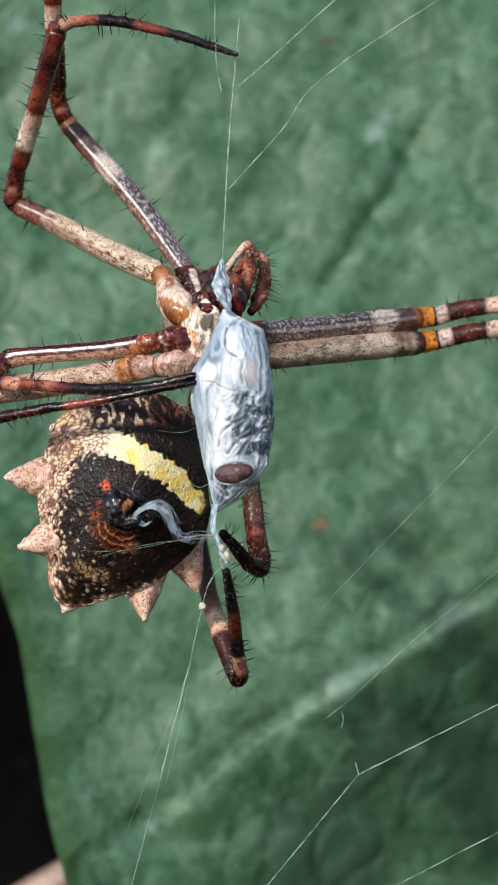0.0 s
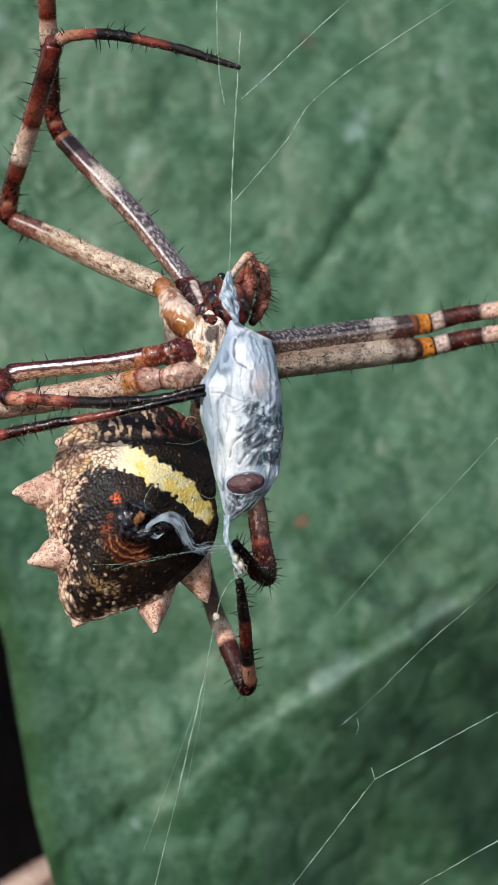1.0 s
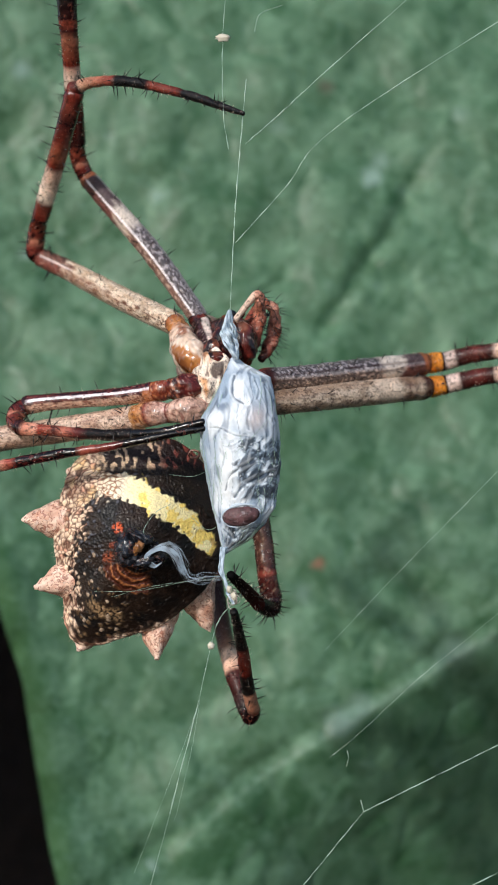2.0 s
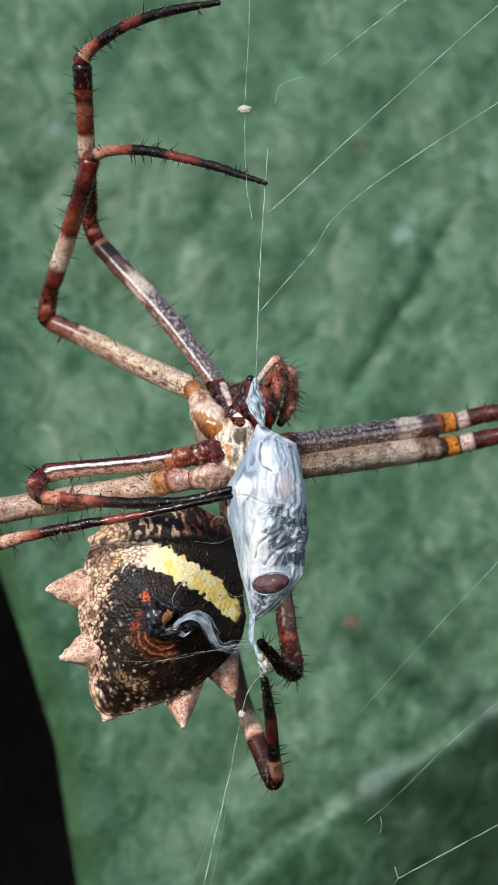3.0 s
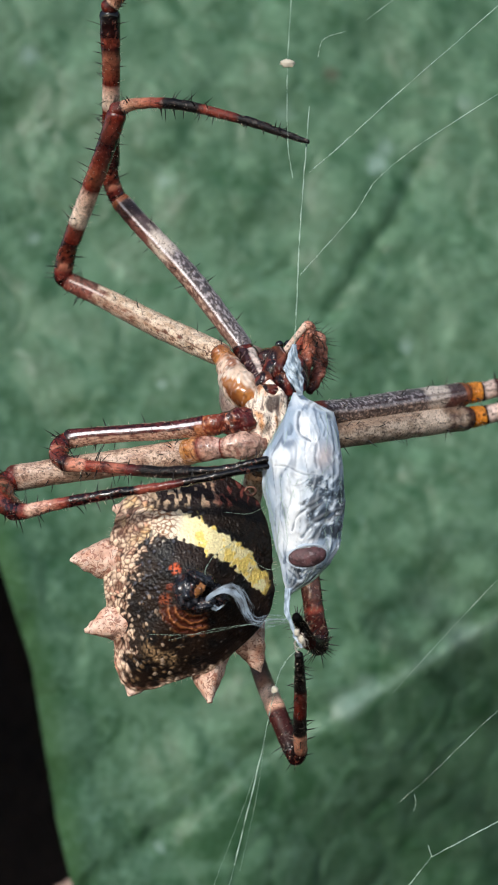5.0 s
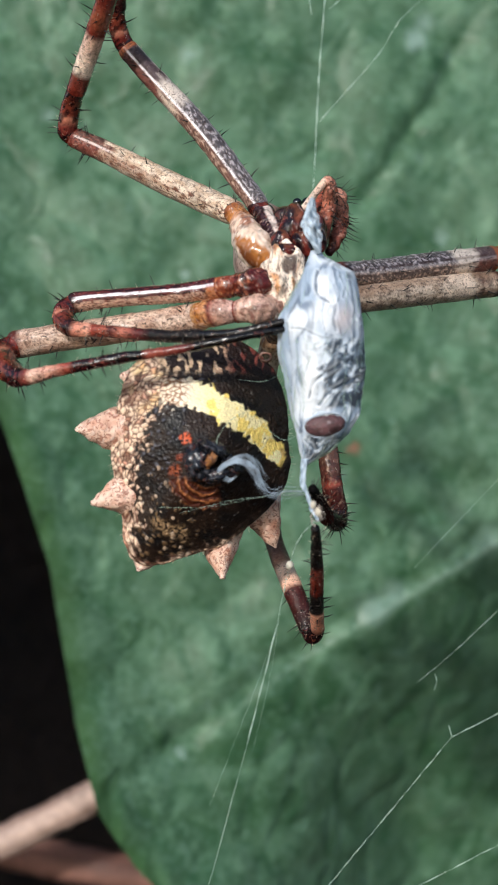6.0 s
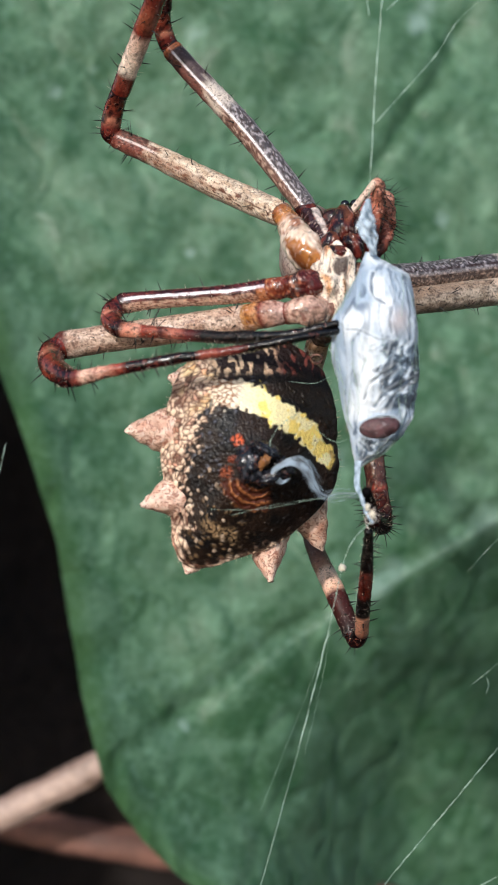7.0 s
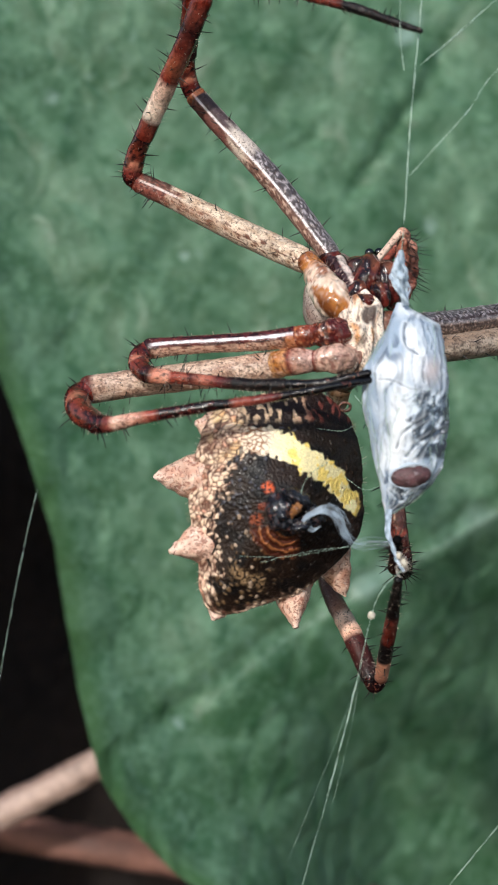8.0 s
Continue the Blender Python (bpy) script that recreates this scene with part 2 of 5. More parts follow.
def leaf_material():
    mat = bpy.data.materials.new("leaf_blade")
    mat.use_nodes = True
    nodes, links = mat.node_tree.nodes, mat.node_tree.links
    shader = nodes["Principled BSDF"]
    coords = nodes.new("ShaderNodeTexCoord")

    def noise_node(size, detail, distortion=0.0):
        n = nodes.new("ShaderNodeTexNoise")
        n.inputs["Scale"].default_value, n.inputs["Detail"].default_value = 1 / (size * MM), detail
        n.inputs["Distortion"].default_value = distortion
        links.new(coords.outputs["Object"], n.inputs["Vector"])
        return n

    def ramp_node(source, low, high, a, b):
        n = nodes.new("ShaderNodeMapRange")
        n.interpolation_type = "SMOOTHSTEP"
        for key, value in (("From Min", low), ("From Max", high), ("To Min", a), ("To Max", b)):
            n.inputs[key].default_value = value
        links.new(source, n.inputs["Value"])
        return n.outputs["Result"]

    def mix(fac, a, b):
        n = nodes.new("ShaderNodeMix")
        n.data_type = "RGBA"
        links.new(fac, n.inputs["Factor"])
        for socket, value in ((n.inputs[6], a), (n.inputs[7], b)):
            if isinstance(value, tuple):
                socket.default_value = (*value, 1)
            else:
                links.new(value, socket)
        return n.outputs[2]

    wide, mid, fine = noise_node(9, 4, 0.4), noise_node(3.2, 3, 0.25), noise_node(0.55, 3)
    # creases that slant down across the blade
    slant = nodes.new("ShaderNodeMapping")
    slant.vector_type = "TEXTURE"
    slant.inputs["Rotation"].default_value = (0, radians(-58), 0)
    slant.inputs["Scale"].default_value = (2.4, 1, 1)
    links.new(coords.outputs["Object"], slant.inputs["Vector"])
    crease = nodes.new("ShaderNodeTexNoise")
    crease.inputs["Scale"].default_value, crease.inputs["Detail"].default_value = 1 / (3.4 * MM), 3
    crease.inputs["Distortion"].default_value = 0.4
    links.new(slant.outputs["Vector"], crease.inputs["Vector"])
    pigment = nodes.new("ShaderNodeAttribute")
    pigment.attribute_name = "pigment"
    col = mix(ramp_node(wide.outputs["Fac"], 0.38, 0.6, 0, 0.75), rgb(72, 103, 76), rgb(46, 84, 52))
    col = mix(ramp_node(mid.outputs["Fac"], 0.4, 0.72, 0, 0.5), col, rgb(100, 138, 110))
    col = mix(ramp_node(fine.outputs["Fac"], 0.45, 0.75, 0, 0.42), col, rgb(112, 146, 124))
    dark_grain = noise_node(0.8, 3)
    col = mix(ramp_node(dark_grain.outputs["Fac"], 0.53, 0.72, 0, 0.55), col, rgb(38, 76, 46))
    # dark and pale tones stand in for shading along the slanting creases
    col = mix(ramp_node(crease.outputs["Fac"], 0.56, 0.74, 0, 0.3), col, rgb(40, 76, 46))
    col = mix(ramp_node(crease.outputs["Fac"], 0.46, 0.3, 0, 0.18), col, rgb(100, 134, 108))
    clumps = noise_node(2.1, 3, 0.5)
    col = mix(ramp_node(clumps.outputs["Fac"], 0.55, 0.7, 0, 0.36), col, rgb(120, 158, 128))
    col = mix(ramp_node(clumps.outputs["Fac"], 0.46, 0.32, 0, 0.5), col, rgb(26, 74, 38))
    scurf = noise_node(1.5, 4, 0.3)
    col = mix(ramp_node(scurf.outputs["Fac"], 0.6, 0.8, 0, 0.4), col, rgb(122, 154, 140))
    # veins, the painted shade of furrows and the yellowish rim
    col = mix(pigment.outputs["Alpha"], col, pigment.outputs["Color"])
    # scars and droppings on the blade: (right, up, size, colour), in millimetres
    shift = nodes.new("ShaderNodeVectorMath")
    shift.operation = "MULTIPLY_ADD"
    links.new(noise_node(0.9, 2).outputs["Color"], shift.inputs[0])
    shift.inputs[1].default_value = (0.0016, 0.0016, 0.0016)
    links.new(coords.outputs["Object"], shift.inputs[2])
    flat = nodes.new("ShaderNodeVectorMath")
    flat.operation = "MULTIPLY"
    links.new(shift.outputs[0], flat.inputs[0])
    flat.inputs[1].default_value = (1, 0, 1)
    pale, red, brown, lime = rgb(150, 176, 166), rgb(164, 98, 82), rgb(84, 60, 50), rgb(118, 150, 74)
    for x, z, size, tone, amount in ((12.6, 31.0, 1.5, pale, 0.8), (13.6, 33.0, 1.3, pale, 0.5), (6.7, -7.6, 0.8, red, 0.8), (-8.7, -34.0, 0.7, pale, 0.7), (8.0, 40.6, 1.1, brown, 0.7),
                                     (-9.0, 28.4, 0.8, pale, 0.6), (-22.4, 40.6, 1.4, pale, 0.6), (-9.0, 7.8, 0.6, pale, 0.6), (-21.5, 22.0, 0.9, pale, 0.5), (15.2, 12.0, 0.9, pale, 0.6),
                                     (-20.4, -18.4, 0.7, lime, 0.8), (8.6, -22.4, 2.0, pale, 0.5), (10.5, -20.8, 1.6, pale, 0.4), (20.0, -16.2, 2.2, pale, 0.35),
                                     (5.0, -10.4, 1.3, pale, 0.35), (22.0, 38.0, 1.2, pale, 0.35), (-14.0, 34.0, 0.7, pale, 0.4), (3.0, 36.0, 1.3, pale, 0.25), (26.0, 24.0, 1.4, pale, 0.3)):
        away = nodes.new("ShaderNodeVectorMath")
        away.operation = "DISTANCE"
        links.new(flat.outputs[0], away.inputs[0])
        away.inputs[1].default_value = ((x + 0.8) * MM, 0, (z + 0.8) * MM)
        col = mix(ramp_node(away.outputs["Value"], size * 0.1 * MM, size * 1.15 * MM, amount * 0.85, 0.0), col, tone)
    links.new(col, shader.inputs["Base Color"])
    links.new(ramp_node(mid.outputs["Fac"], 0.3, 0.7, 0.44, 0.62), shader.inputs["Roughness"])
    shader.inputs["Specular IOR Level"].default_value = 0.42
    net = nodes.new("ShaderNodeTexVoronoi")
    net.feature = "DISTANCE_TO_EDGE"
    net.inputs["Scale"].default_value = 1 / (6.5 * MM)
    warped = nodes.new("ShaderNodeVectorMath")
    warped.operation = "MULTIPLY_ADD"
    links.new(noise_node(5, 2).outputs["Color"], warped.inputs[0])
    warped.inputs[1].default_value = (0.004, 0.004, 0.004)
    links.new(coords.outputs["Object"], warped.inputs[2])
    links.new(warped.outputs[0], net.inputs["Vector"])
    groove = ramp_node(net.outputs["Distance"], 0.0, 0.22, 0.0, 1.0)
    zero = nodes.new("ShaderNodeBump")
    zero.inputs["Strength"].default_value, zero.inputs["Distance"].default_value = 0.38, 0.5 * MM
    links.new(groove, zero.inputs["Height"])
    cells = nodes.new("ShaderNodeTexVoronoi")
    cells.feature = "SMOOTH_F1"
    cells.inputs["Scale"].default_value = 1 / (3.4 * MM)
    links.new(coords.outputs["Object"], cells.inputs["Vector"])
    first = nodes.new("ShaderNodeBump")
    first.inputs["Strength"].default_value, first.inputs["Distance"].default_value = 0.2, 0.4 * MM
    links.new(cells.outputs["Distance"], first.inputs["Height"])
    folds = nodes.new("ShaderNodeBump")
    folds.inputs["Strength"].default_value, folds.inputs["Distance"].default_value = 0.22, 0.8 * MM
    links.new(crease.outputs["Fac"], folds.inputs["Height"])
    links.new(zero.outputs["Normal"], folds.inputs["Normal"])
    links.new(folds.outputs["Normal"], first.inputs["Normal"])
    second = nodes.new("ShaderNodeBump")
    second.inputs["Strength"].default_value, second.inputs["Distance"].default_value = 0.3, 0.2 * MM
    links.new(mid.outputs["Fac"], second.inputs["Height"])
    links.new(first.outputs["Normal"], second.inputs["Normal"])
    third = nodes.new("ShaderNodeBump")
    third.inputs["Strength"].default_value, third.inputs["Distance"].default_value = 0.55, 0.09 * MM
    links.new(fine.outputs["Fac"], third.inputs["Height"])
    links.new(second.outputs["Normal"], third.inputs["Normal"])
    links.new(third.outputs["Normal"], shader.inputs["Normal"])
    return mat


blade = leaf_material()


# ---- shapes ----
def blend(a, b, k):
    return tuple(x + (y - x) * k for x, y in zip(a, b))


def smooth(low, high, x):
    k = max(0.0, min(1.0, (x - low) / (high - low)))
    return k * k * (3 - 2 * k)


def bands(stops):
    """A colour along 0..1 from (place, colour) stops, with quick steps between them."""
    def colour(u, *_):
        last = stops[0]
        for stop in stops:
            if u < stop[0]:
                k = (u - last[0]) / max(1e-6, stop[0] - last[0])
                return blend(last[1], stop[1], k)
            last = stop
        return last[1]
    return colour


def curve(points, count):
    """Catmull-Rom through points (tuples of any length)."""
    pts = [np.array(p, float) for p in points]
    pts = [2 * pts[0] - pts[1]] + pts + [2 * pts[-1] - pts[-2]]
    spans = len(pts) - 3
    out = []
    for i in range(count + 1):
        s = i / count * spans
        k = min(int(s), spans - 1)
        t = s - k
        a, b, c, d = pts[k:k + 4]
        out.append(0.5 * (2 * b + (c - a) * t + (2 * a - 5 * b + 4 * c - d) * t * t + (3 * b - a - 3 * c + d) * t ** 3))
    return out


class Shape:
    """Vertices in millimetres, faces and pigment."""

    def __init__(self):
        self.verts, self.faces, self.cols = [], [], []

    def add(self, p, c):
        self.verts.append((p[0] * MM, p[1] * MM, p[2] * MM))
        self.cols.append((*c, 1.0)[:4])
        return len(self.verts) - 1

    def tube(self, points, radii, colour, sides=14, count=30, rough=0.0, round_ends=True, seed=0.0):
        """A round limb through points, with a radius at each point. colour(u, angle, place). Returns rings of (u, centre, normal, side, radius)."""
        path = curve([(*p, r) for p, r in zip(points, radii)], count)
        rings, side = [], None
        ends = 3 if round_ends else 0
        order = [(0, k) for k in range(ends)] + [(i, None) for i in range(len(path))] + [(len(path) - 1, ends - 1 - k) for k in range(ends)]
        rows = []
        for i, cap in order:
            here = path[i][:3]
            ahead = path[min(i + 1, len(path) - 1)][:3] - path[max(i - 1, 0)][:3]
            ahead = ahead / (np.linalg.norm(ahead) + 1e-9)
            if side is None:
                side = np.cross(ahead, (0.0, 0.0, 1.0) if abs(ahead[2]) < 0.9 else (1.0, 0.0, 0.0))
            side = side - ahead * side.dot(ahead)
            side /= np.linalg.norm(side) + 1e-9
            up = np.cross(ahead, side)
            r = max(0.004, path[i][3])
            u = i / (len(path) - 1)
            if cap is not None:
                a = (cap + 0.35) / (ends + 0.35) * math.pi / 2
                here = here + ahead * (-1 if i == 0 else 1) * r * math.cos(a) * 0.7
                r = r * math.sin(a)
            ring = []
            for j in range(sides):
                ang = 2 * math.pi * j / sides
                out = side * math.cos(ang) + up * math.sin(ang)
                p = here + out * r
                if rough:
                    p = p + out * rough * noise.noise(Vector((p * 2.2 + seed).tolist()))
                ring.append(self.add(p, colour(u, ang, p)))
            rows.append(ring)
            rings.append((u, here, ahead, side, up, r))
        for a, b in zip(rows, rows[1:]):
            for j in range(sides):
                self.faces.append((a[j], a[(j + 1) % sides], b[(j + 1) % sides], b[j]))
        self.faces.append(tuple(reversed(rows[0])))
        self.faces.append(tuple(rows[-1]))
        return rings

    def blob(self, centre, size, colour, turn=(0, 0, 0), rough=0.0, detail=18, seed=0.0):
        """An uneven rounded lump."""
        m = Euler([radians(a) for a in turn]).to_matrix()
        rows = []
        for i in range(1, detail):
            a = math.pi * i / detail
            ring = []
            for j in range(detail * 2):
                b = math.pi * j / detail
                d = Vector((math.sin(a) * math.cos(b), math.sin(a) * math.sin(b), math.cos(a)))
                k = 1 + rough * noise.noise(d * 2.1 + Vector((seed, seed, seed)))
                q = m @ Vector((d.x * size[0] * k, d.y * size[1] * k, d.z * size[2] * k))
                p = (centre[0] + q.x, centre[1] + q.y, centre[2] + q.z)
                ring.append(self.add(p, colour(d.x, d.y, d.z)))
            rows.append(ring)
        ends = []
        for s in (1, -1):
            q = m @ Vector((0, 0, s * size[2]))
            ends.append(self.add((centre[0] + q.x, centre[1] + q.y, centre[2] + q.z), colour(0, 0, s)))
        n = detail * 2
        for j in range(n):
            self.faces.append((ends[0], rows[0][j], rows[0][(j + 1) % n]))
            self.faces.append((ends[1], rows[-1][(j + 1) % n], rows[-1][j]))
        for a, b in zip(rows, rows[1:]):
            for j in range(n):
                self.faces.append((a[j], b[j], b[(j + 1) % n], a[(j + 1) % n]))

    def spike(self, root, direction, length, radius, colour):
        """A thin bristle, bent a little."""
        d = Vector(direction).normalized()
        s = d.orthogonal().normalized()
        t = d.cross(s)
        rows = []
        for k, w in ((0.0, 1.0), (0.5, 0.7), (1.0, 0.15)):
            c = Vector(root) + d * length * k + s * length * 0.08 * k * k
            rows.append([self.add(c + (s * math.cos(a) + t * math.sin(a)) * radius * w, colour) for a in (0, 2.09, 4.19)])
        for a, b in zip(rows, rows[1:]):
            for j in range(3):
                self.faces.append((a[j], a[(j + 1) % 3], b[(j + 1) % 3], b[j]))
        self.faces.append(tuple(rows[-1]))

    def bristles(self, rings, count, length, radius=0.022, colour=(0.01, 0.008, 0.007), rng=None, low=0.06, high=0.96, lean=0.35):
        """Bristles that stand off the rings of a tube."""
        rng = rng or random
        inner = [r for r in rings if low <= r[0] <= high]
        for _ in range(count):
            u, here, ahead, side, up, r = rng.choice(inner)
            a = rng.uniform(0, 2 * math.pi)
            out = side * math.cos(a) + up * math.sin(a)
            d = out + ahead * lean * rng.uniform(0.3, 1.3)
            self.spike((here + out * r * 0.9).tolist(), d.tolist(), length * rng.uniform(0.6, 1.25), radius * rng.uniform(0.7, 1.2), colour)


def part(name, shape, mat, parent=None, label=""):
    """Links a shape as one smooth mesh object under a thing or a part."""
    mesh = bpy.data.meshes.new(name)
    mesh.from_pydata(shape.verts, [], shape.faces)
    layer = mesh.color_attributes.new("pigment", "FLOAT_COLOR", "POINT")
    layer.data.foreach_set("color", [v for c in shape.cols for v in c])
    mesh.materials.append(mat)
    mesh.polygons.foreach_set("use_smooth", [True] * len(mesh.polygons))
    mesh.update()
    ob = new(name, mesh)
    if parent:
        ob.parent = parent
    if label:
        ob["label"] = label
    return ob


def speckle(colour, other, size, share, seed=0.0, strength=0.8):
    """A colour function with spots of another colour, drawn out along the limb."""
    def f(u, ang, p):
        base = colour(u, ang, p) if callable(colour) else colour
        n = noise.noise(Vector((u * 4.0 / size + seed, math.cos(ang) * 1.0 / size, math.sin(ang) * 1.0 / size)))
        n += 0.25 * noise.noise(Vector((p[0] * 2 + seed, p[1] * 2, p[2] * 2)))
        return blend(base, other, strength * smooth(0.75 - 1.6 * share, 1.1 - 1.6 * share, n + 0.25))
    return f


# ---- ground, and a dark bank added to shade the gap behind the leaf ----
def build_ground():
    s = Shape()
    n = 60
    spots = [math.copysign(abs(k) ** 5, k) * 400000 for k in (i / n * 2 - 1 for i in range(n + 1))]
    grid = [[s.add((x, y, -420 + 14 * noise.noise(Vector((x / 90, y / 90, 0))) * (abs(x) < 3000 and abs(y) < 3000)), (0.02, 0.015, 0.012))
             for x in spots] for y in spots]
    for i in range(n):
        for j in range(n):
            s.faces.append((grid[i][j], grid[i][j + 1], grid[i + 1][j + 1], grid[i + 1][j]))
    tagged(part("ground", s, soil), "dark bare soil under the plants", "ground", kind="structure")
    # near-black bank, added where only shade shows beside the leaf
    s = Shape()
    rows = []
    # the left arm stays out of view and blocks the sun
    plan = curve([(-112, 158), (-116, 200), (-122, 240), (-112, 290), (-60, 350), (60, 370), (220, 350), (420, 330), (900, 320)], 110)
    for i in range(61):
        row = []
        for j, (x, y) in enumerate(plan):
            h = i / 60
            z = -440 + 720 * h
            # overhang added to keep sky light off the gap
            over = 150 * smooth(0.62, 1.0, h) ** 2
            lump = 22 * noise.fractal(Vector((x / 60, y / 60, z / 55)), 0.7, 2.1, 4)
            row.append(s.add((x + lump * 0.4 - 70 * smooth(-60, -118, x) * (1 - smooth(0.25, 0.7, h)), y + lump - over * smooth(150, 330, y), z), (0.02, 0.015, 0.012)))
        rows.append(row)
    for a, b in zip(rows, rows[1:]):
        for j in range(len(plan) - 1):
            s.faces.append((a[j], a[j + 1], b[j + 1], b[j]))
    tagged(part("shading_backdrop", s, soil), "added dark earth bank whose unseen side and overhang shade the gap behind the leaf", "bank", kind="structure")


build_ground()


# ---- the broad leaf ----
LEAF_LEFT = [(-82, 56), (-74, 36), (-63, 16), (-54.5, 4.5), (-49, -3.4), (-46, -8.3), (-42, -12.4), (-37, -15.3), (-30, -17.4), (-24, -18.6), (-18, -19.8), (-12, -21.5), (-5, -24.3), (20, -32.4),
             (45, -38), (70, -37), (95, -26), (112, -4), (118, 22)]
LEAF_RIGHT = [(-82, 56), (-76, 62), (-60, 70), (-40, 78), (-20, 82), (0, 90), (30, 94), (60, 90), (90, 74), (110, 48), (118, 22)]
VEINS = [((24, -14.6), (8.5, -22.9), (-1.1, -28.6), (-8.4, -34), (-14, -36.5)),
         ((20.5, 37), (18, 32.8), (14.4, 25.3), (11.7, 21.8), (9.3, 18.0), (6.5, 13.5)),
         ((10, 70), (-2, 42), (-12, 24), (-24, 10)),
         ((58, 40), (42, 18), (30, 2), (16, -12), (4, -22)),
         ((24, -16), (34, -10), (60, 4), (88, 14)),
         ((20, -17), (22, -30), (30, -46)),
         ((2, -27), (6, -38), (16, -50)),
         ((24, 66), (8, 36), (-2, 20), (-14, 4), (-23, -4)),
         ((46, 50), (30, 24), (20, 8), (8, -8), (-6, -22), (-17, -29)),
         ((-8, -34), (-2, -42), (8, -51)),
         ((-10, 60), (-22, 36), (-32, 26)),
         ((4, 20.2), (1.6, 18.9), (-2.4, 16.3))]


def along(table, z):
    for (z0, x0), (z1, x1) in zip(table, table[1:]):
        if z <= z1:
            return x0 + (x1 - x0) * (z - z0) / (z1 - z0)
    return table[-1][1]


VEIN_PATHS = [np.array(curve([np.array(p, float) for p in v], 90)) for v in VEINS]

FURROW = VEIN_PATHS[0] + np.array((-0.48, 0.8))


def vein_distance(x, z):
    return [float(np.min((v[:, 0] - x) ** 2 + (v[:, 1] - z) ** 2)) ** 0.5 for v in VEIN_PATHS]


def leaf_depth(x, z):
    """How far the blade lies from the first camera, in millimetres."""
    d = vein_distance(x, z)
    y = 118 + 0.18 * z + 0.15 * x
    fold = (z + 27.2 - 0.56 * (x - 1)) * 0.87
    if fold < 0:
        y += 0.93 * 45 * (1 - math.exp(fold / 45)) * smooth(-8, 16, x)
    # furrows beside the two midribs, then the slighter side veins
    y += 0.75 * math.exp(-float(np.min((FURROW[:, 0] - x) ** 2 + (FURROW[:, 1] - z) ** 2)) / 0.95 ** 2)
    y += (1.0 * math.exp(-(d[1] / 0.8) ** 2) + 0.5 * math.exp(-(d[11] / 0.7) ** 2)) * smooth(12, 16, z) * smooth(38, 30, z)
    for k in d[2:11]:
        y += 0.42 * math.exp(-(k / 2.0) ** 2)
    y += 1.5 * noise.noise(Vector((x / 14, z / 14, 1.7))) + 0.5 * noise.noise(Vector((x / 6, z / 6, 5.1)))
    return y


def build_leaf():
    s = Shape()
    rows, backs = [], []
    nz, nx = 300, 220
    for i in range(nz + 1):
        z = -82 + 200 * (i / nz + 0.06 * math.sin(2 * math.pi * i / nz))
        x0, x1 = along(LEAF_LEFT, z), along(LEAF_RIGHT, z)
        row, back = [], []
        for j in range(nx + 1):
            k = 0.35 * j / nx + 0.65 * (j / nx) ** 2
            x = x0 + (x1 - x0) * k
            edge = min(x - x0, x1 - x)
            x += (0.25 * noise.noise(Vector((z / 5, 0, 0)))) * (1 - smooth(0, 3, edge))
            y = leaf_depth(x, z) - 0.034 * max(0.0, 10 - edge) ** 2 * smooth(30, 0, x)
            rim = 1 - smooth(0.2, 2.6, edge + 0.4 * noise.noise(Vector((x / 2, z / 2, 0))))
            col = (*rgb(70, 108, 46), 0.5 * rim)
            row.append(s.add((x, y, z), col))
            back.append(s.add((x, y + 0.4 * smooth(-0.2, 0.6, edge), z), (*rgb(86, 122, 84), 0.5)))
        rows.append(row)
        backs.append(back)
    for i in range(nz):
        for j in range(nx):
            s.faces.append((rows[i][j], rows[i][j + 1], rows[i + 1][j + 1], rows[i + 1][j]))
            s.faces.append((backs[i][j], backs[i + 1][j], backs[i + 1][j + 1], backs[i][j + 1]))
    leaf = part("leaf", s, blade)
    tagged(leaf, "broad glossy dark green leaf with sunken veins", "leaf")
    for k, path in enumerate(VEIN_PATHS):
        # veins 1 and 11 carry their furrow's shade as dark pigment
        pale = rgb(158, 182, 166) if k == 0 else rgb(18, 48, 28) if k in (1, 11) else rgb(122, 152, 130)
        s = Shape()
        rows = []
        count = len(path)
        for i, (x, z) in enumerate(path):
            u = i / (count - 1)
            dx, dz = path[min(i + 1, count - 1)] - path[max(i - 1, 0)]
            size = math.hypot(dx, dz) + 1e-9
            nx_, nz_ = -dz / size, dx / size
            wide, high = ((1.6, 0.2) if k == 0 else (0.6, 0.2) if k in (1, 11) else (0.8, 0.22))
            wide, high = wide * (1 - 0.5 * u), high * (1 - 0.6 * u) * (0.85 + 0.3 * noise.noise(Vector((x / 7, z / 7, k))))
            row = []
            for j in range(11):
                t = j / 5 - 1
                px, pz = x + nx_ * wide * t, z + nz_ * wide * t
                lift = high * (0.5 + 0.5 * math.cos(math.pi * t)) - 0.12
                patchy = smooth(-0.4, 0.3, noise.noise(Vector((x / 5, z / 5, 4 + k))) + 0.1)
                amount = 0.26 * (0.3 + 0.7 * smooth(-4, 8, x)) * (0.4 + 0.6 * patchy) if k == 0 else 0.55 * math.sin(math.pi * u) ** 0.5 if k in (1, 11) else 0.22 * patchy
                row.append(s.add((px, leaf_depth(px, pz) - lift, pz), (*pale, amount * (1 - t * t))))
            rows.append(row)
        for a, b in zip(rows, rows[1:]):
            for j in range(10):
                s.faces.append((a[j], b[j], b[j + 1], a[j + 1]))
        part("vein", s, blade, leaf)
    return leaf


build_leaf()


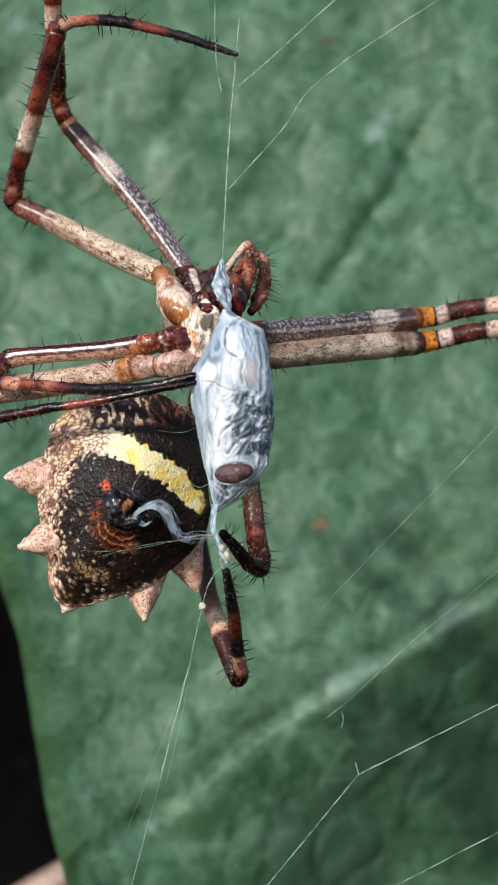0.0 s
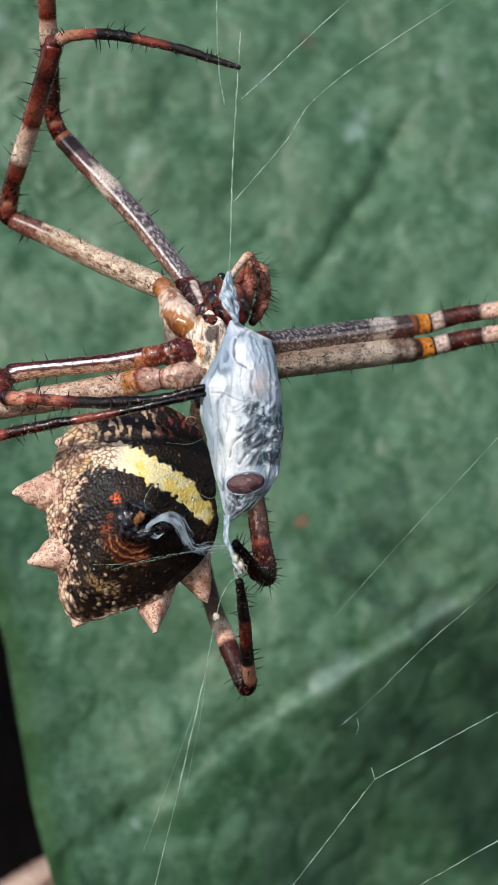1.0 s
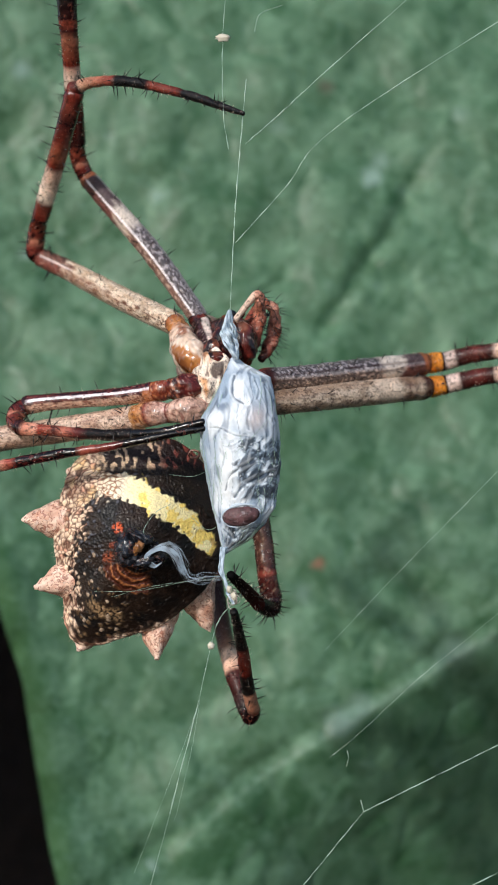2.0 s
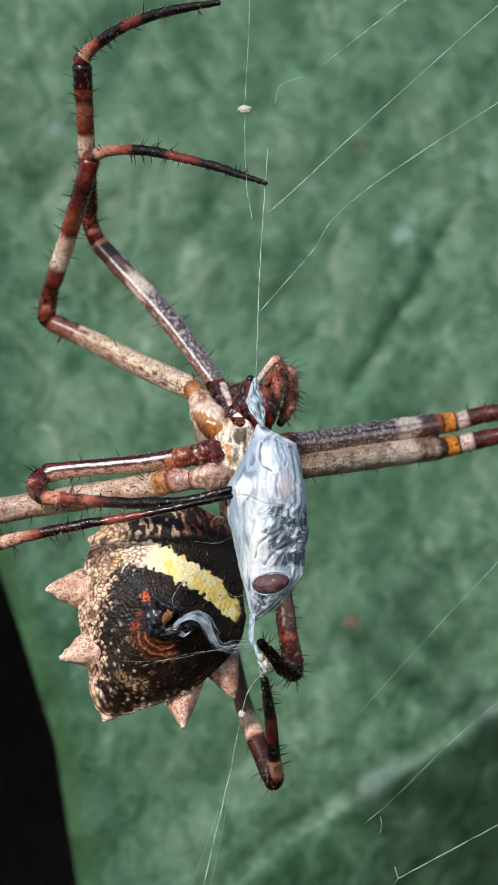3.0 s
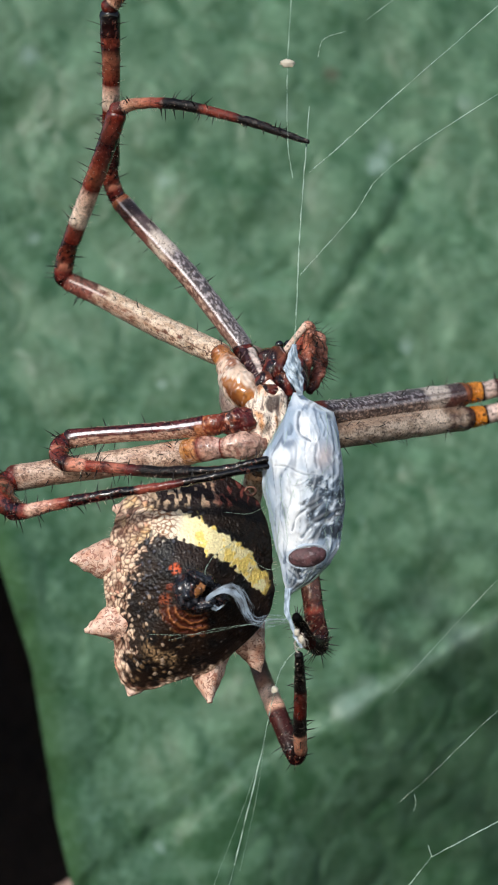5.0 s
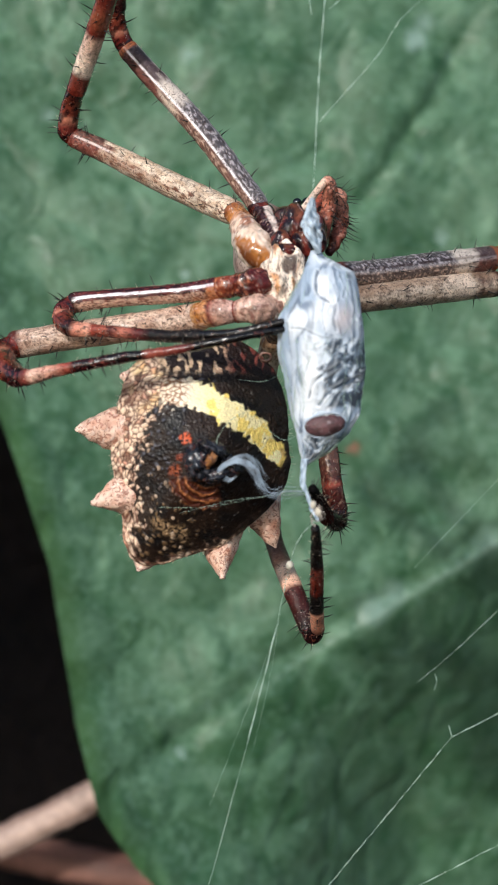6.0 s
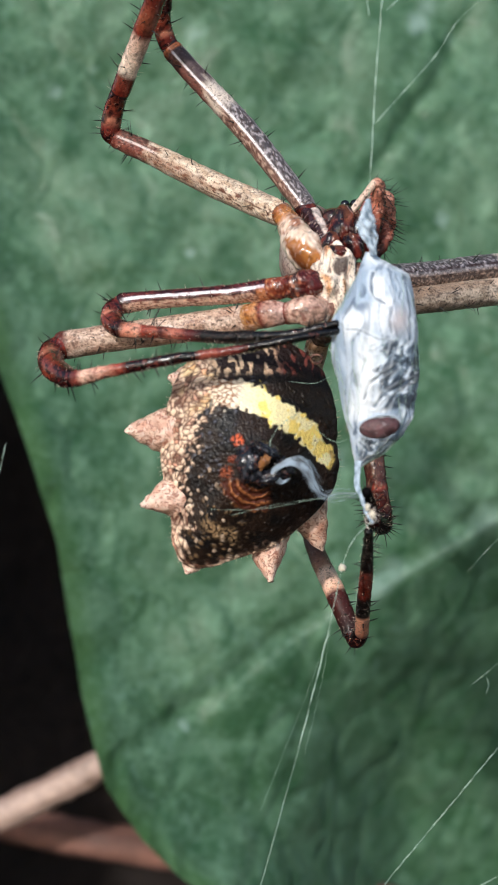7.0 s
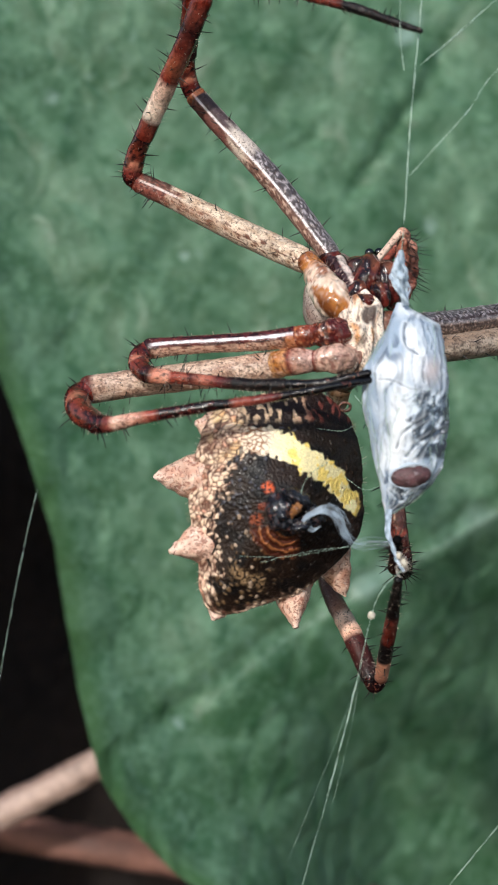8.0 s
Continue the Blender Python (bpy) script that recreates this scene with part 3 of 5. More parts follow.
# ---- dead sticks below the leaf ----
def build_stick(points, radii, pale, dark, label, seed):
    s = Shape()
    def colour(u, ang, p):
        n = noise.noise(Vector((u * 3, math.cos(ang) * 1.5 + seed, math.sin(ang) * 1.5)))
        return blend(pale, dark, smooth(-0.2, 0.6, n))
    s.tube(points, radii, colour, sides=20, count=70, rough=0.35, seed=seed)
    tagged(part("stick", s, bark), label, "stick")


build_stick([(-110, 138, -92), (-60, 128, -64), (-27, 119, -46.1), (-15, 117.5, -39.4), (-10, 118, -36.8)], [2.0, 1.75, 1.52, 1.4, 1.3],
            rgb(178, 154, 142), rgb(136, 110, 98), "pale barkless dead stick behind the leaf", 2.0)
build_stick([(-120, 138, -32), (-60, 134, -42), (-27, 131, -51), (0, 129, -55.4), (50, 130, -69), (120, 150, -89)], [2.0, 2.0, 1.9, 1.9, 1.8, 1.5],
            rgb(128, 90, 78), rgb(84, 56, 48), "brown dead stick lying under the leaf", 5.0)


# ---- spider ----
CREAM, BEIGE, TAN = rgb(230, 210, 190), rgb(194, 172, 152), rgb(154, 126, 104)
RED_BROWN, DARK, BLACK = rgb(110, 37, 25), rgb(48, 17, 15), rgb(8, 7, 8)
RUST, AMBER, ORANGE = rgb(146, 68, 54), rgb(168, 98, 42), rgb(204, 122, 40)
ORIGIN = millimetre_pose(*SWAY_ROWS[0][1:])


def root(name):
    ob = new(name)
    ob.matrix_world = ORIGIN
    return ob


spider = tagged(root("spider"), "silver garden spider with spiny-edged abdomen hanging in its web", "spider")

ABDOMEN = (-3.05, -4.85)


# the rim seen from below: angle in degrees, radius in millimetres
RIM = [(6, 3.95), (28, 4.4), (48, 5.0), (73, 5.5), (92, 5.3), (110, 5.2), (130, 5.55), (153, 4.75), (170, 4.5), (188, 4.6), (214, 4.95), (228, 5.95), (239, 6.45), (246, 6.15), (254, 5.45), (266, 4.85), (289, 4.4), (303, 4.1), (338, 4.2)]
RIM_TABLE = np.interp(np.arange(720) / 2, [a for a, _ in RIM], [r for _, r in RIM], period=360)
RIM_TABLE = np.mean([np.roll(RIM_TABLE, k) for k in range(-11, 12)], axis=0)


def abdomen_outline(th):
    """Radius of the abdomen's rim in millimetres at an angle."""
    c, s = math.cos(th), math.sin(th)
    return float(np.interp(math.degrees(th) % 360, np.arange(721) / 2, np.append(RIM_TABLE, RIM_TABLE[0]))) * (1 + 0.025 * noise.noise(Vector((c * 3, s * 3, 0.3))) + 0.012 * noise.noise(Vector((c * 11, s * 11, 0.3))))


def stripe_distance(a, b):
    return float(np.min((STRIPE[:, 0] - a) ** 2 + (STRIPE[:, 1] - b) ** 2)) ** 0.5


STRIPE = np.array(curve([(-2.0, 2.85), (-0.9, 2.85), (-0.1, 2.6), (0.7, 2.15), (1.5, 1.65), (2.2, 1.15), (2.9, 0.45), (3.5, -0.25)], 70))


def abdomen_pigment(a, b, r):
    """Colour of the underside at (right, up) of its centre, and the height of its scaly relief."""
    ang = math.atan2(b + 0.8, a)
    rho = math.hypot(a, b + 0.8)
    wob = noise.noise(Vector((a * 1.1, b * 1.1, 7.0)))
    fine = noise.noise(Vector((a * 3.2, b * 3.2, 2.0)))
    grit = noise.noise(Vector((a * 8.5, b * 8.5, 6.0)))
    # uneven scales lie in rows across the rays from the spinnerets
    lane, column = ang * 15.0 + 0.9 * wob + 0.4 * fine, rho * 4.6 + 0.8 * wob + 0.3 * fine
    cells, mids = noise.voronoi(Vector((lane, column, 0.0)))
    joint = 0.6 * (cells[1] - cells[0]) + 0.05 * grit + 0.03 * wob
    lone = noise.cell(mids[0] * 7.3)
    brown, black = rgb(38, 25, 17), rgb(13, 11, 11)
    col = blend(brown, black, smooth(-0.3, 0.5, wob))
    # grey strokes round the spinnerets on the dark field: the scales' sheen put in colour
    dabs, hearts = noise.voronoi(Vector((rho * 4.2 + 0.4 * fine, ang * 10.0 + 0.5 * wob, 9.0)))
    stroke = smooth(0.42, 0.2, dabs[0]) * smooth(-0.25, 0.15, noise.noise(hearts[0] * 2.3))
    low = smooth(-1.2, -2.4, b)
    col = blend(col, blend(rgb(98, 98, 106), rgb(150, 118, 84), low), (0.8 - 0.25 * low) * stroke * smooth(1.4, -0.4, a + 0.9 * low) * smooth(0.25, 0.4, r))
    # a broad tan smear and pale drops low on the underside
    smear = smooth(0.5, 0.15, abs((a + 1.9) * 0.35 + (b + 3.55) * 0.9) + 0.3 * fine) * smooth(1.1, 0.5, abs(a + 1.8))
    col = blend(col, rgb(176, 142, 104), 0.75 * smear * smooth(-0.25, 0.2, grit + 0.4 * stroke))
    spots, centres = noise.voronoi(Vector((a * 2.9 + 0.3 * wob, b * 2.6, 0.0)))
    drop = smooth(0.34, 0.24, spots[0] + 0.1 * grit) * smooth(0.02, 0.1, noise.noise(centres[0] * 3.3))
    col = blend(col, rgb(206, 178, 152), 0.85 * drop * smooth(-0.6, -1.4, a) * smooth(0.8, -0.2, b) * smooth(0.4, 0.55, r))
    # cream flank, whose edge breaks up scale by scale
    edge = float(np.interp(b, (-4.6, -3.4, -2.2, -1.1, 0.4, 2.1, 2.7, 4.2), (-3.9, -3.6, -3.65, -3.75, -3.35, -2.6, -1.7, -2.2)))
    torn = 0.45 * (lone - 0.5) + 0.35 * wob + 0.25 * fine
    flank = smooth(0.1, -0.12, a - edge + torn)
    flank = max(flank, smooth(0.92, 0.97, r + 0.05 * wob + 0.05 * fine) * smooth(2.2, 0.4, a) * smooth(3.4, 2.6, b))
    scale = blend(rgb(246, 216, 188), rgb(220, 164, 138), smooth(0.25, 0.8, lone + 0.5 * wob))
    scale = blend(scale, rgb(134, 88, 66), 0.55 * smooth(0.05, 0.4, noise.noise(Vector((a * 1.7, b * 0.9, 15.0))) + 0.3 * fine))
    scale = blend(scale, rgb(240, 204, 130), 0.5 * smooth(0.0, 0.4, wob) * smooth(1.2, 2.6, b))
    scale = blend(rgb(92, 54, 40), scale, smooth(-0.02, 0.2, joint))
    scale = blend(scale, rgb(44, 28, 24), 0.85 * smooth(0.9, 0.93, lone) * smooth(-4.2, -2.6, b))
    col = blend(col, scale, flank)
    # dark zigzag at the front edge
    front = smooth(3.6, 4.0, b + 0.2 * wob) * smooth(-2.5, -1.9, a)
    weave = noise.noise(Vector((a * 3.4 + b * 1.2, b * 1.5 - a * 0.5, 21.0))) + 0.5 * noise.noise(Vector((a * 6.5, b * 3.2, 12.0)))
    pale = blend(rgb(214, 184, 152), rgb(122, 64, 56), smooth(0.2, 1.6, a + 0.6 * wob))
    col = blend(col, blend(rgb(34, 21, 18), pale, smooth(0.1, 0.22, weave)), front)
    # yellow band
    d = stripe_distance(a, b)
    jag = noise.noise(Vector((a * 4.6, b * 4.6, 9.0)))
    width = 0.66 - 0.06 * max(0.0, a) + 0.22 * noise.noise(Vector((a * 1.9, b * 1.9, 3.0))) + 0.14 * fine + 0.2 * jag
    band = smooth(width + 0.05, width - 0.05, d) * smooth(3.95, 3.6, a + 0.3 * jag) * smooth(-2.4, -1.7, a + 0.5 * jag)
    rich = noise.noise(Vector((a * 1.5 + 2, b * 1.5, 5.0))) + 0.5 * jag
    yellow = blend(rgb(255, 240, 216), rgb(255, 240, 184), smooth(-1.2, 0.2, a + 0.4 * wob))
    yellow = blend(yellow, rgb(255, 222, 112), 0.85 * smooth(0.1, 0.35, rich + 0.1 * (a - 1)) * smooth(-0.9, 0.1, a))
    yellow = blend(yellow, rgb(186, 146, 84), 0.75 * smooth(3.5, 3.9, a + 0.5 * fine))
    pits, holes = noise.voronoi(Vector((a * 3.6, b * 3.6, 11.0)))
    yellow = blend(yellow, rgb(66, 44, 20), 0.9 * smooth(0.2, 0.12, pits[0]) * smooth(0.02, 0.1, noise.noise(holes[0] * 2.9)) * smooth(-0.2, 0.6, a))
    yellow = blend(rgb(150, 98, 60), yellow, max(smooth(0.0, 0.14, joint), smooth(-1.3, -0.5, a)))
    col = blend(col, yellow, band)
    # bare dark field between band and bundle
    bare = smooth(0.75, 1.1, d) * smooth(-0.3, 0.8, b - 2.2 + 0.8 * a) * (1 - front)
    col = blend(col, rgb(30, 22, 15), 0.85 * bare)
    # rust marks round the spinnerets
    for x, y, size, tone in ((-0.96, 0.77, 0.36, rgb(214, 92, 50)), (-1.5, -0.75, 0.42, rgb(140, 70, 42)), (-1.3, -0.1, 0.26, rgb(120, 56, 38))):
        near = math.hypot(a - x, b - y) + 0.14 * fine
        col = blend(col, blend(tone, rgb(60, 26, 18), smooth(-0.05, 0.25, grit)), 0.9 * smooth(size, size * 0.5, near))
    ring = math.hypot(a - 0.1, b + 0.75)
    arc = smooth(0.75, 0.9, ring) * smooth(2.0, 1.75, ring + 0.2 * fine) * smooth(-0.9, -1.3, b) * smooth(0.75, 0.25, a) * smooth(-2.0, -1.6, a)
    hoop = math.sin(ring * 17 + 2.4 * wob + 1.6 * fine)
    col = blend(col, blend(rgb(84, 38, 22), rgb(170, 104, 62), smooth(0.2, 0.9, hoop + 0.6 * grit)), 0.9 * arc)
    relief = (0.09 * smooth(0.0, 0.25, joint) + 0.04 * fine) * flank + 0.07 * stroke * (1 - flank) + 0.05 * drop * (1 - flank) + 0.03 * grit + 0.05 * arc * hoop
    return col, relief * (1 - 0.6 * band) + 0.05 * band


def build_abdomen():
    s = Shape()
    nr, nt = 165, 440
    rows = []
    for i in range(1, nr + 1):
        r = i / nr
        row = []
        for j in range(nt):
            th = 2 * math.pi * j / nt
            rad = abdomen_outline(th) * (r if r < 0.9 else 0.9 + 0.1 * math.sin((r - 0.9) * 5 * math.pi) )
            a, b = math.cos(th) * rad, math.sin(th) * rad
            col, relief = abdomen_pigment(a, b, r)
            y = -1.2 + 0.17 * a - 3.1 * max(0.0, 1 - math.sqrt(r * r * 0.96 + 0.04)) ** 1.15 - 0.42 * (1 - r ** 9)
            y -= relief
            row.append(s.add((ABDOMEN[0] + a, y, ABDOMEN[1] + b), col))
        rows.append(row)
    tip = s.add((ABDOMEN[0], -1.2 - 3.1 * 0.8 ** 1.15 - 0.42, ABDOMEN[1]), BLACK)
    for j in range(nt):
        s.faces.append((tip, rows[0][(j + 1) % nt], rows[0][j]))
    for a, b in zip(rows, rows[1:]):
        for j in range(nt):
            s.faces.append((a[j], a[(j + 1) % nt], b[(j + 1) % nt], b[j]))
    last = rows[-1]
    for i in range(1, 13):
        q = i / 12 * math.pi / 2
        row = []
        for j in range(nt):
            th = 2 * math.pi * j / nt
            rad = abdomen_outline(th) * math.cos(q)
            a, b = math.cos(th) * rad, math.sin(th) * rad
            row.append(s.add((ABDOMEN[0] + a, -1.2 + 0.17 * a + 4.6 * math.sin(q), ABDOMEN[1] + b), rgb(214, 196, 176)))
        for j in range(nt):
            s.faces.append((last[j], last[(j + 1) % nt], row[(j + 1) % nt], row[j]))
        last = row
    abdomen = part("abdomen", s, skin, spider, "black and cream abdomen with a yellow band")

    def horn_colour(u, ang, p):
        n = noise.noise(Vector((p[0] * 4.5, p[1] * 4.5, p[2] * 4.5)))
        m = noise.noise(Vector((p[0] * 1.3, p[1] * 1.3, p[2] * 1.3 + 4)))
        c = blend(rgb(238, 204, 182), rgb(216, 168, 146), smooth(-0.2, 0.5, n))
        c = blend(c, rgb(188, 126, 98), 0.5 * smooth(0.0, 0.4, m))
        return blend(c, rgb(246, 218, 200), 0.6 * smooth(0.55, 0.9, u))

    for start, end, wide in (((-6.3, -1.0, -3.8), (-9.22, -2.15, -3.75), 1.25), ((-5.9, -1.1, -6.65), (-8.45, -2.55, -7.2), 1.2),
                             ((-4.9, -0.3, -7.9), (-6.4, -1.6, -10.55), 1.5), ((-2.55, 0.3, -8.3), (-2.36, -1.0, -11.05), 1.15),
                             ((-0.8, 0.8, -6.9), (0.34, 0.7, -9.8), 1.15), ((-5.9, 0.3, -1.5), (-7.2, -0.4, -1.25), 0.95)):
        s = Shape()
        mid = tuple(p + (q - p) * 0.5 for p, q in zip(start, end))
        near = tuple(p + (q - p) * 0.88 for p, q in zip(start, end))
        s.tube([start, mid, near, end], [wide * 1.2, wide * 0.78, wide * 0.3, 0.14], horn_colour, sides=48, count=44, rough=0.12, seed=wide)
        part("tubercle", s, horn, abdomen, "pink pointed lobe with brown speckles")

    s = Shape()
    s.tube([(-0.28 + 0.26 * math.cos(2 * math.pi * k / 16), -2.35, -0.35 + 0.2 * math.sin(2 * math.pi * k / 16)) for k in range(16)], [0.075] * 16,
           lambda u, a, p: blend(rgb(150, 112, 96), rgb(84, 48, 42), smooth(-0.2, 0.4, noise.noise(Vector((u * 9, a, 0))))), sides=10, count=60, rough=0.05)
    part("epigyne", s, gloss_chitin, abdomen)
    dark, light = rgb(26, 28, 34), rgb(146, 98, 58)
    for centre, size, turn, tone in (((-3.45, -4.15, -5.2), (0.66, 0.85, 0.85), (0, 0, 10), dark), ((-2.75, -4.2, -4.55), (0.7, 0.8, 0.4), (0, 25, 0), dark),
                                     ((-2.85, -4.6, -5.0), (0.24, 0.5, 0.42), (0, 30, 0), light), ((-2.55, -4.4, -5.75), (0.6, 0.6, 0.36), (0, -20, 0), dark),
                                     ((-1.9, -4.2, -5.4), (0.5, 0.5, 0.55), (0, 0, 0), dark)):
        s = Shape()
        s.blob(centre, size, lambda x, y, z: blend(tone, rgb(92, 92, 98), 0.55 * smooth(0.2, 0.45, noise.noise(Vector((x * 3, y * 3, z * 3 + centre[0]))))), turn, rough=0.35, detail=26, seed=centre[0])
        part("spinneret", s, gloss_chitin, abdomen)

    fuzz, rng = Shape(), random.Random(5)
    for _ in range(240):
        th = rng.uniform(0, 2 * math.pi)
        rad = abdomen_outline(th) * 0.99
        fuzz.spike((ABDOMEN[0] + math.cos(th) * rad, -1.1 + 0.17 * math.cos(th) * rad + rng.uniform(-0.3, 0.5), ABDOMEN[1] + math.sin(th) * rad),
                   (math.cos(th), rng.uniform(-0.6, 0.4), math.sin(th) + rng.uniform(-0.4, 0.4)), rng.uniform(0.15, 0.35), 0.012, rgb(190, 180, 160))
    tagged(part("fringe", fuzz, chitin, abdomen, "fine pale hairs"), kind="stuff")


build_abdomen()


def build_body():
    s = Shape()
    s.blob((0.2, 2.6, 4.9), (1.9, 1.7, 2.5), lambda x, y, z: blend(rgb(176, 160, 150), rgb(120, 92, 84), smooth(-0.4, 0.5, noise.noise(Vector((x * 3, y * 3, z * 3))))), rough=0.1)
    part("carapace", s, chitin, spider, "greyish silver carapace")
    s = Shape()
    def plate(x, y, z):
        n = noise.noise(Vector((x * 2.2, y * 2, z * 3.3)))
        c = blend(rgb(250, 232, 214), rgb(218, 158, 108), smooth(0.1, 0.5, n))
        c = blend(c, rgb(92, 50, 52), 0.75 * smooth(0.18, 0.4, noise.noise(Vector((x * 3.1 + 5, y * 2.4, z * 3.6)))))
        c = blend(c, rgb(255, 240, 222), 0.75 * smooth(0.05, 0.35, noise.noise(Vector((x * 4, y * 3, z * 5 + 6)))))
        c = blend(c, rgb(96, 58, 44), 0.6 * smooth(0.92, 0.98, 1 - abs(noise.noise(Vector((x * 2.1, y * 2.1, z * 2.6 + 2))))))
        c = blend(c, rgb(52, 34, 34), 0.9 * smooth(1.0, 0.75, math.hypot((x - 0.12) / 0.36, (z - 0.52) / 0.22) + 0.25 * n))
        return blend(c, rgb(104, 62, 50), smooth(0.8, 0.97, abs(x) + 0.25 * n))
    s.blob((0.6, -1.15, 3.1), (1.05, 0.95, 1.95), plate, (0, 8, 0), rough=0.42, detail=44, seed=1.3)
    part("sternum", s, chitin, spider, "cream and orange breast plate")
    def brown(x, y, z):
        n = noise.noise(Vector((x * 1.2 + 3, y * 1.2, z * 1.5)))
        m = noise.noise(Vector((x * 1.1 + 2, y * 1.1 + 4, z * 1.0)))
        c = blend(rgb(104, 38, 30), rgb(26, 13, 17), smooth(-0.4, 0.25, n + 0.3 * z))
        c = blend(c, rgb(124, 72, 44), 0.55 * smooth(0.3, 0.5, m))
        return blend(c, rgb(196, 168, 158), 0.5 * smooth(0.96, 0.99, 1 - abs(noise.noise(Vector((x * 0.8, y * 0.8, z * 0.9 + 8))))))
    for name, centre, size, turn in (("labium", (0.75, -1.3, 4.7), (0.62, 0.55, 0.42), (0, 0, 0)), ("endite", (0.55, -0.6, 5.2), (0.5, 0.5, 0.65), (0, 20, 0)),
                                     ("endite", (1.6, -0.9, 5.1), (0.5, 0.6, 0.7), (0, -15, 0)), ("chelicera", (1.2, 0.4, 5.95), (0.72, 0.9, 1.2), (0, 12, 0)),
                                     ("chelicera", (2.2, 0.4, 5.75), (0.7, 0.9, 1.25), (0, -8, 0)), ("head", (1.4, 1.8, 6.3), (1.2, 1.0, 1.05), (0, 0, 0))):
        s = Shape()
        s.blob(centre, size, brown, turn, rough=0.16, detail=34, seed=centre[0] * 3)
        part(name, s, gloss_chitin, spider)
    for centre, r in (((1.5, 1.75, 7.42), 0.24), ((1.98, 1.75, 7.45), 0.24), ((1.25, 2.3, 7.2), 0.16), ((2.4, 2.2, 7.2), 0.16)):
        s = Shape()
        s.blob(centre, (r, r, r), lambda *_: BLACK, detail=12)
        part("eye", s, eye_black, spider)


build_body()


def veined(colour):
    """Pale and dark wrinkle lines over a colour."""
    def f(u, ang, p):
        q = Vector((p[0] * 1.6, p[1] * 1.6, p[2] * 1.6))
        line = 1 - abs(noise.noise(q * 1.3 + Vector((4, 2, 0)))) * 2
        c = blend(colour(u, ang, p), rgb(214, 186, 172), 0.45 * smooth(0.9, 0.98, line))
        return blend(c, rgb(44, 22, 22), 0.5 * smooth(0.88, 0.97, 1 - abs(noise.noise(q * 1.1 + Vector((9, 1, 5)))) * 2))
    return f


def build_leg(coxa, segments, seed, coxa_mat=None, label=""):
    """coxa: (points, radii, colour). segments: (name, points, radii, colour, bristles, bristle length, material)."""
    rng = random.Random(seed)
    s = Shape()
    s.tube(coxa[0], coxa[1], veined(coxa[2]), sides=36, count=44, rough=0.12, seed=seed)
    leg = part("leg", s, coxa_mat or gloss_chitin, spider, label)
    hair, pale = Shape(), Shape()
    for name, points, radii, colour, count, length, mat in segments:
        s = Shape()
        long = sum(math.dist(p, q) for p, q in zip(points, points[1:]))
        radii = [r * (1.2 if k in (0, len(radii) - 1) and name in ("tibia", "femur") else 1.1) for k, r in enumerate(radii)]
        rings = s.tube(points, radii, colour, sides=(60 if name == "femur" else 40), count=max(24, int(long * 17)), rough=0.035, seed=seed)
        part(name, s, mat, leg)
        hair.bristles(rings, int(count * 2.1), length * 1.15, radius=0.04, rng=rng)
        pale.bristles(rings, count * 6, length * 0.42, radius=0.014, colour=rgb(196, 180, 160), rng=rng, lean=0.8)
    tagged(part("bristles", hair, bristle_black, leg), kind="stuff")
    tagged(part("down", pale, chitin, leg, "fine pale hairs"), kind="stuff")
    return leg


PATELLA = speckle(bands([(0, rgb(176, 104, 88)), (0.05, RED_BROWN), (0.2, rgb(70, 24, 22)), (0.42, rgb(104, 38, 30)), (0.55, rgb(186, 120, 96)), (0.6, rgb(112, 46, 34)), (0.8, rgb(120, 54, 38)), (1, DARK)]), BLACK, 0.4, 0.34)
TIBIA = speckle(bands([(0, RED_BROWN), (0.12, rgb(108, 54, 42)), (0.16, CREAM), (0.42, rgb(214, 176, 156)), (0.46, RED_BROWN), (0.55, rgb(150, 82, 58)), (0.66, rgb(104, 42, 32)), (0.8, DARK), (0.92, rgb(112, 52, 40)), (1, RED_BROWN)]), BLACK, 0.3, 0.1)
TIBIA_TOP = speckle(bands([(0, DARK), (0.36, RED_BROWN), (0.4, CREAM), (0.52, rgb(214, 170, 150)), (0.55, RED_BROWN), (0.64, rgb(140, 74, 54)), (0.72, rgb(150, 92, 70)), (0.78, DARK), (0.84, rgb(132, 60, 44)), (0.86, DARK), (1, BLACK)]), BLACK, 0.35, 0.08)
META = speckle(bands([(0, RED_BROWN), (0.1, DARK), (0.14, rgb(206, 158, 132)), (0.3, rgb(176, 112, 88)), (0.42, RUST), (0.46, BLACK), (0.66, BLACK), (0.7, rgb(132, 60, 46)), (0.86, rgb(110, 46, 36)), (0.9, BLACK), (1, BLACK)]), BLACK, 0.25, 0.12)
TARSUS = bands([(0, BLACK), (1, BLACK)])


def lined(colour, lines):
    """Long pale and dark lines in the pigment. lines: (angle, half width, tone, amount)."""
    def f(u, ang, p):
        c = colour(u, ang, p)
        sway = 0.12 * noise.noise(Vector((u * 6, 1.0, 0.0)))
        fray = 0.3 * noise.noise(Vector((u * 60, math.cos(ang) * 4, math.sin(ang) * 4)))
        for where, half, tone, amount in lines:
            away = abs((ang - where + sway + math.pi) % (2 * math.pi) - math.pi)
            c = blend(c, tone, amount * smooth(half * 1.35, half * 0.5, away + fray * half) * smooth(0.02, 0.1, u) * smooth(1.0, 0.92, u))
        return c
    return f


def flank_of(ang, highlight):
    """Turn from the painted highlight that faces the viewer, positive towards the upper side."""
    return (ang - highlight + math.pi) % (2 * math.pi) - math.pi


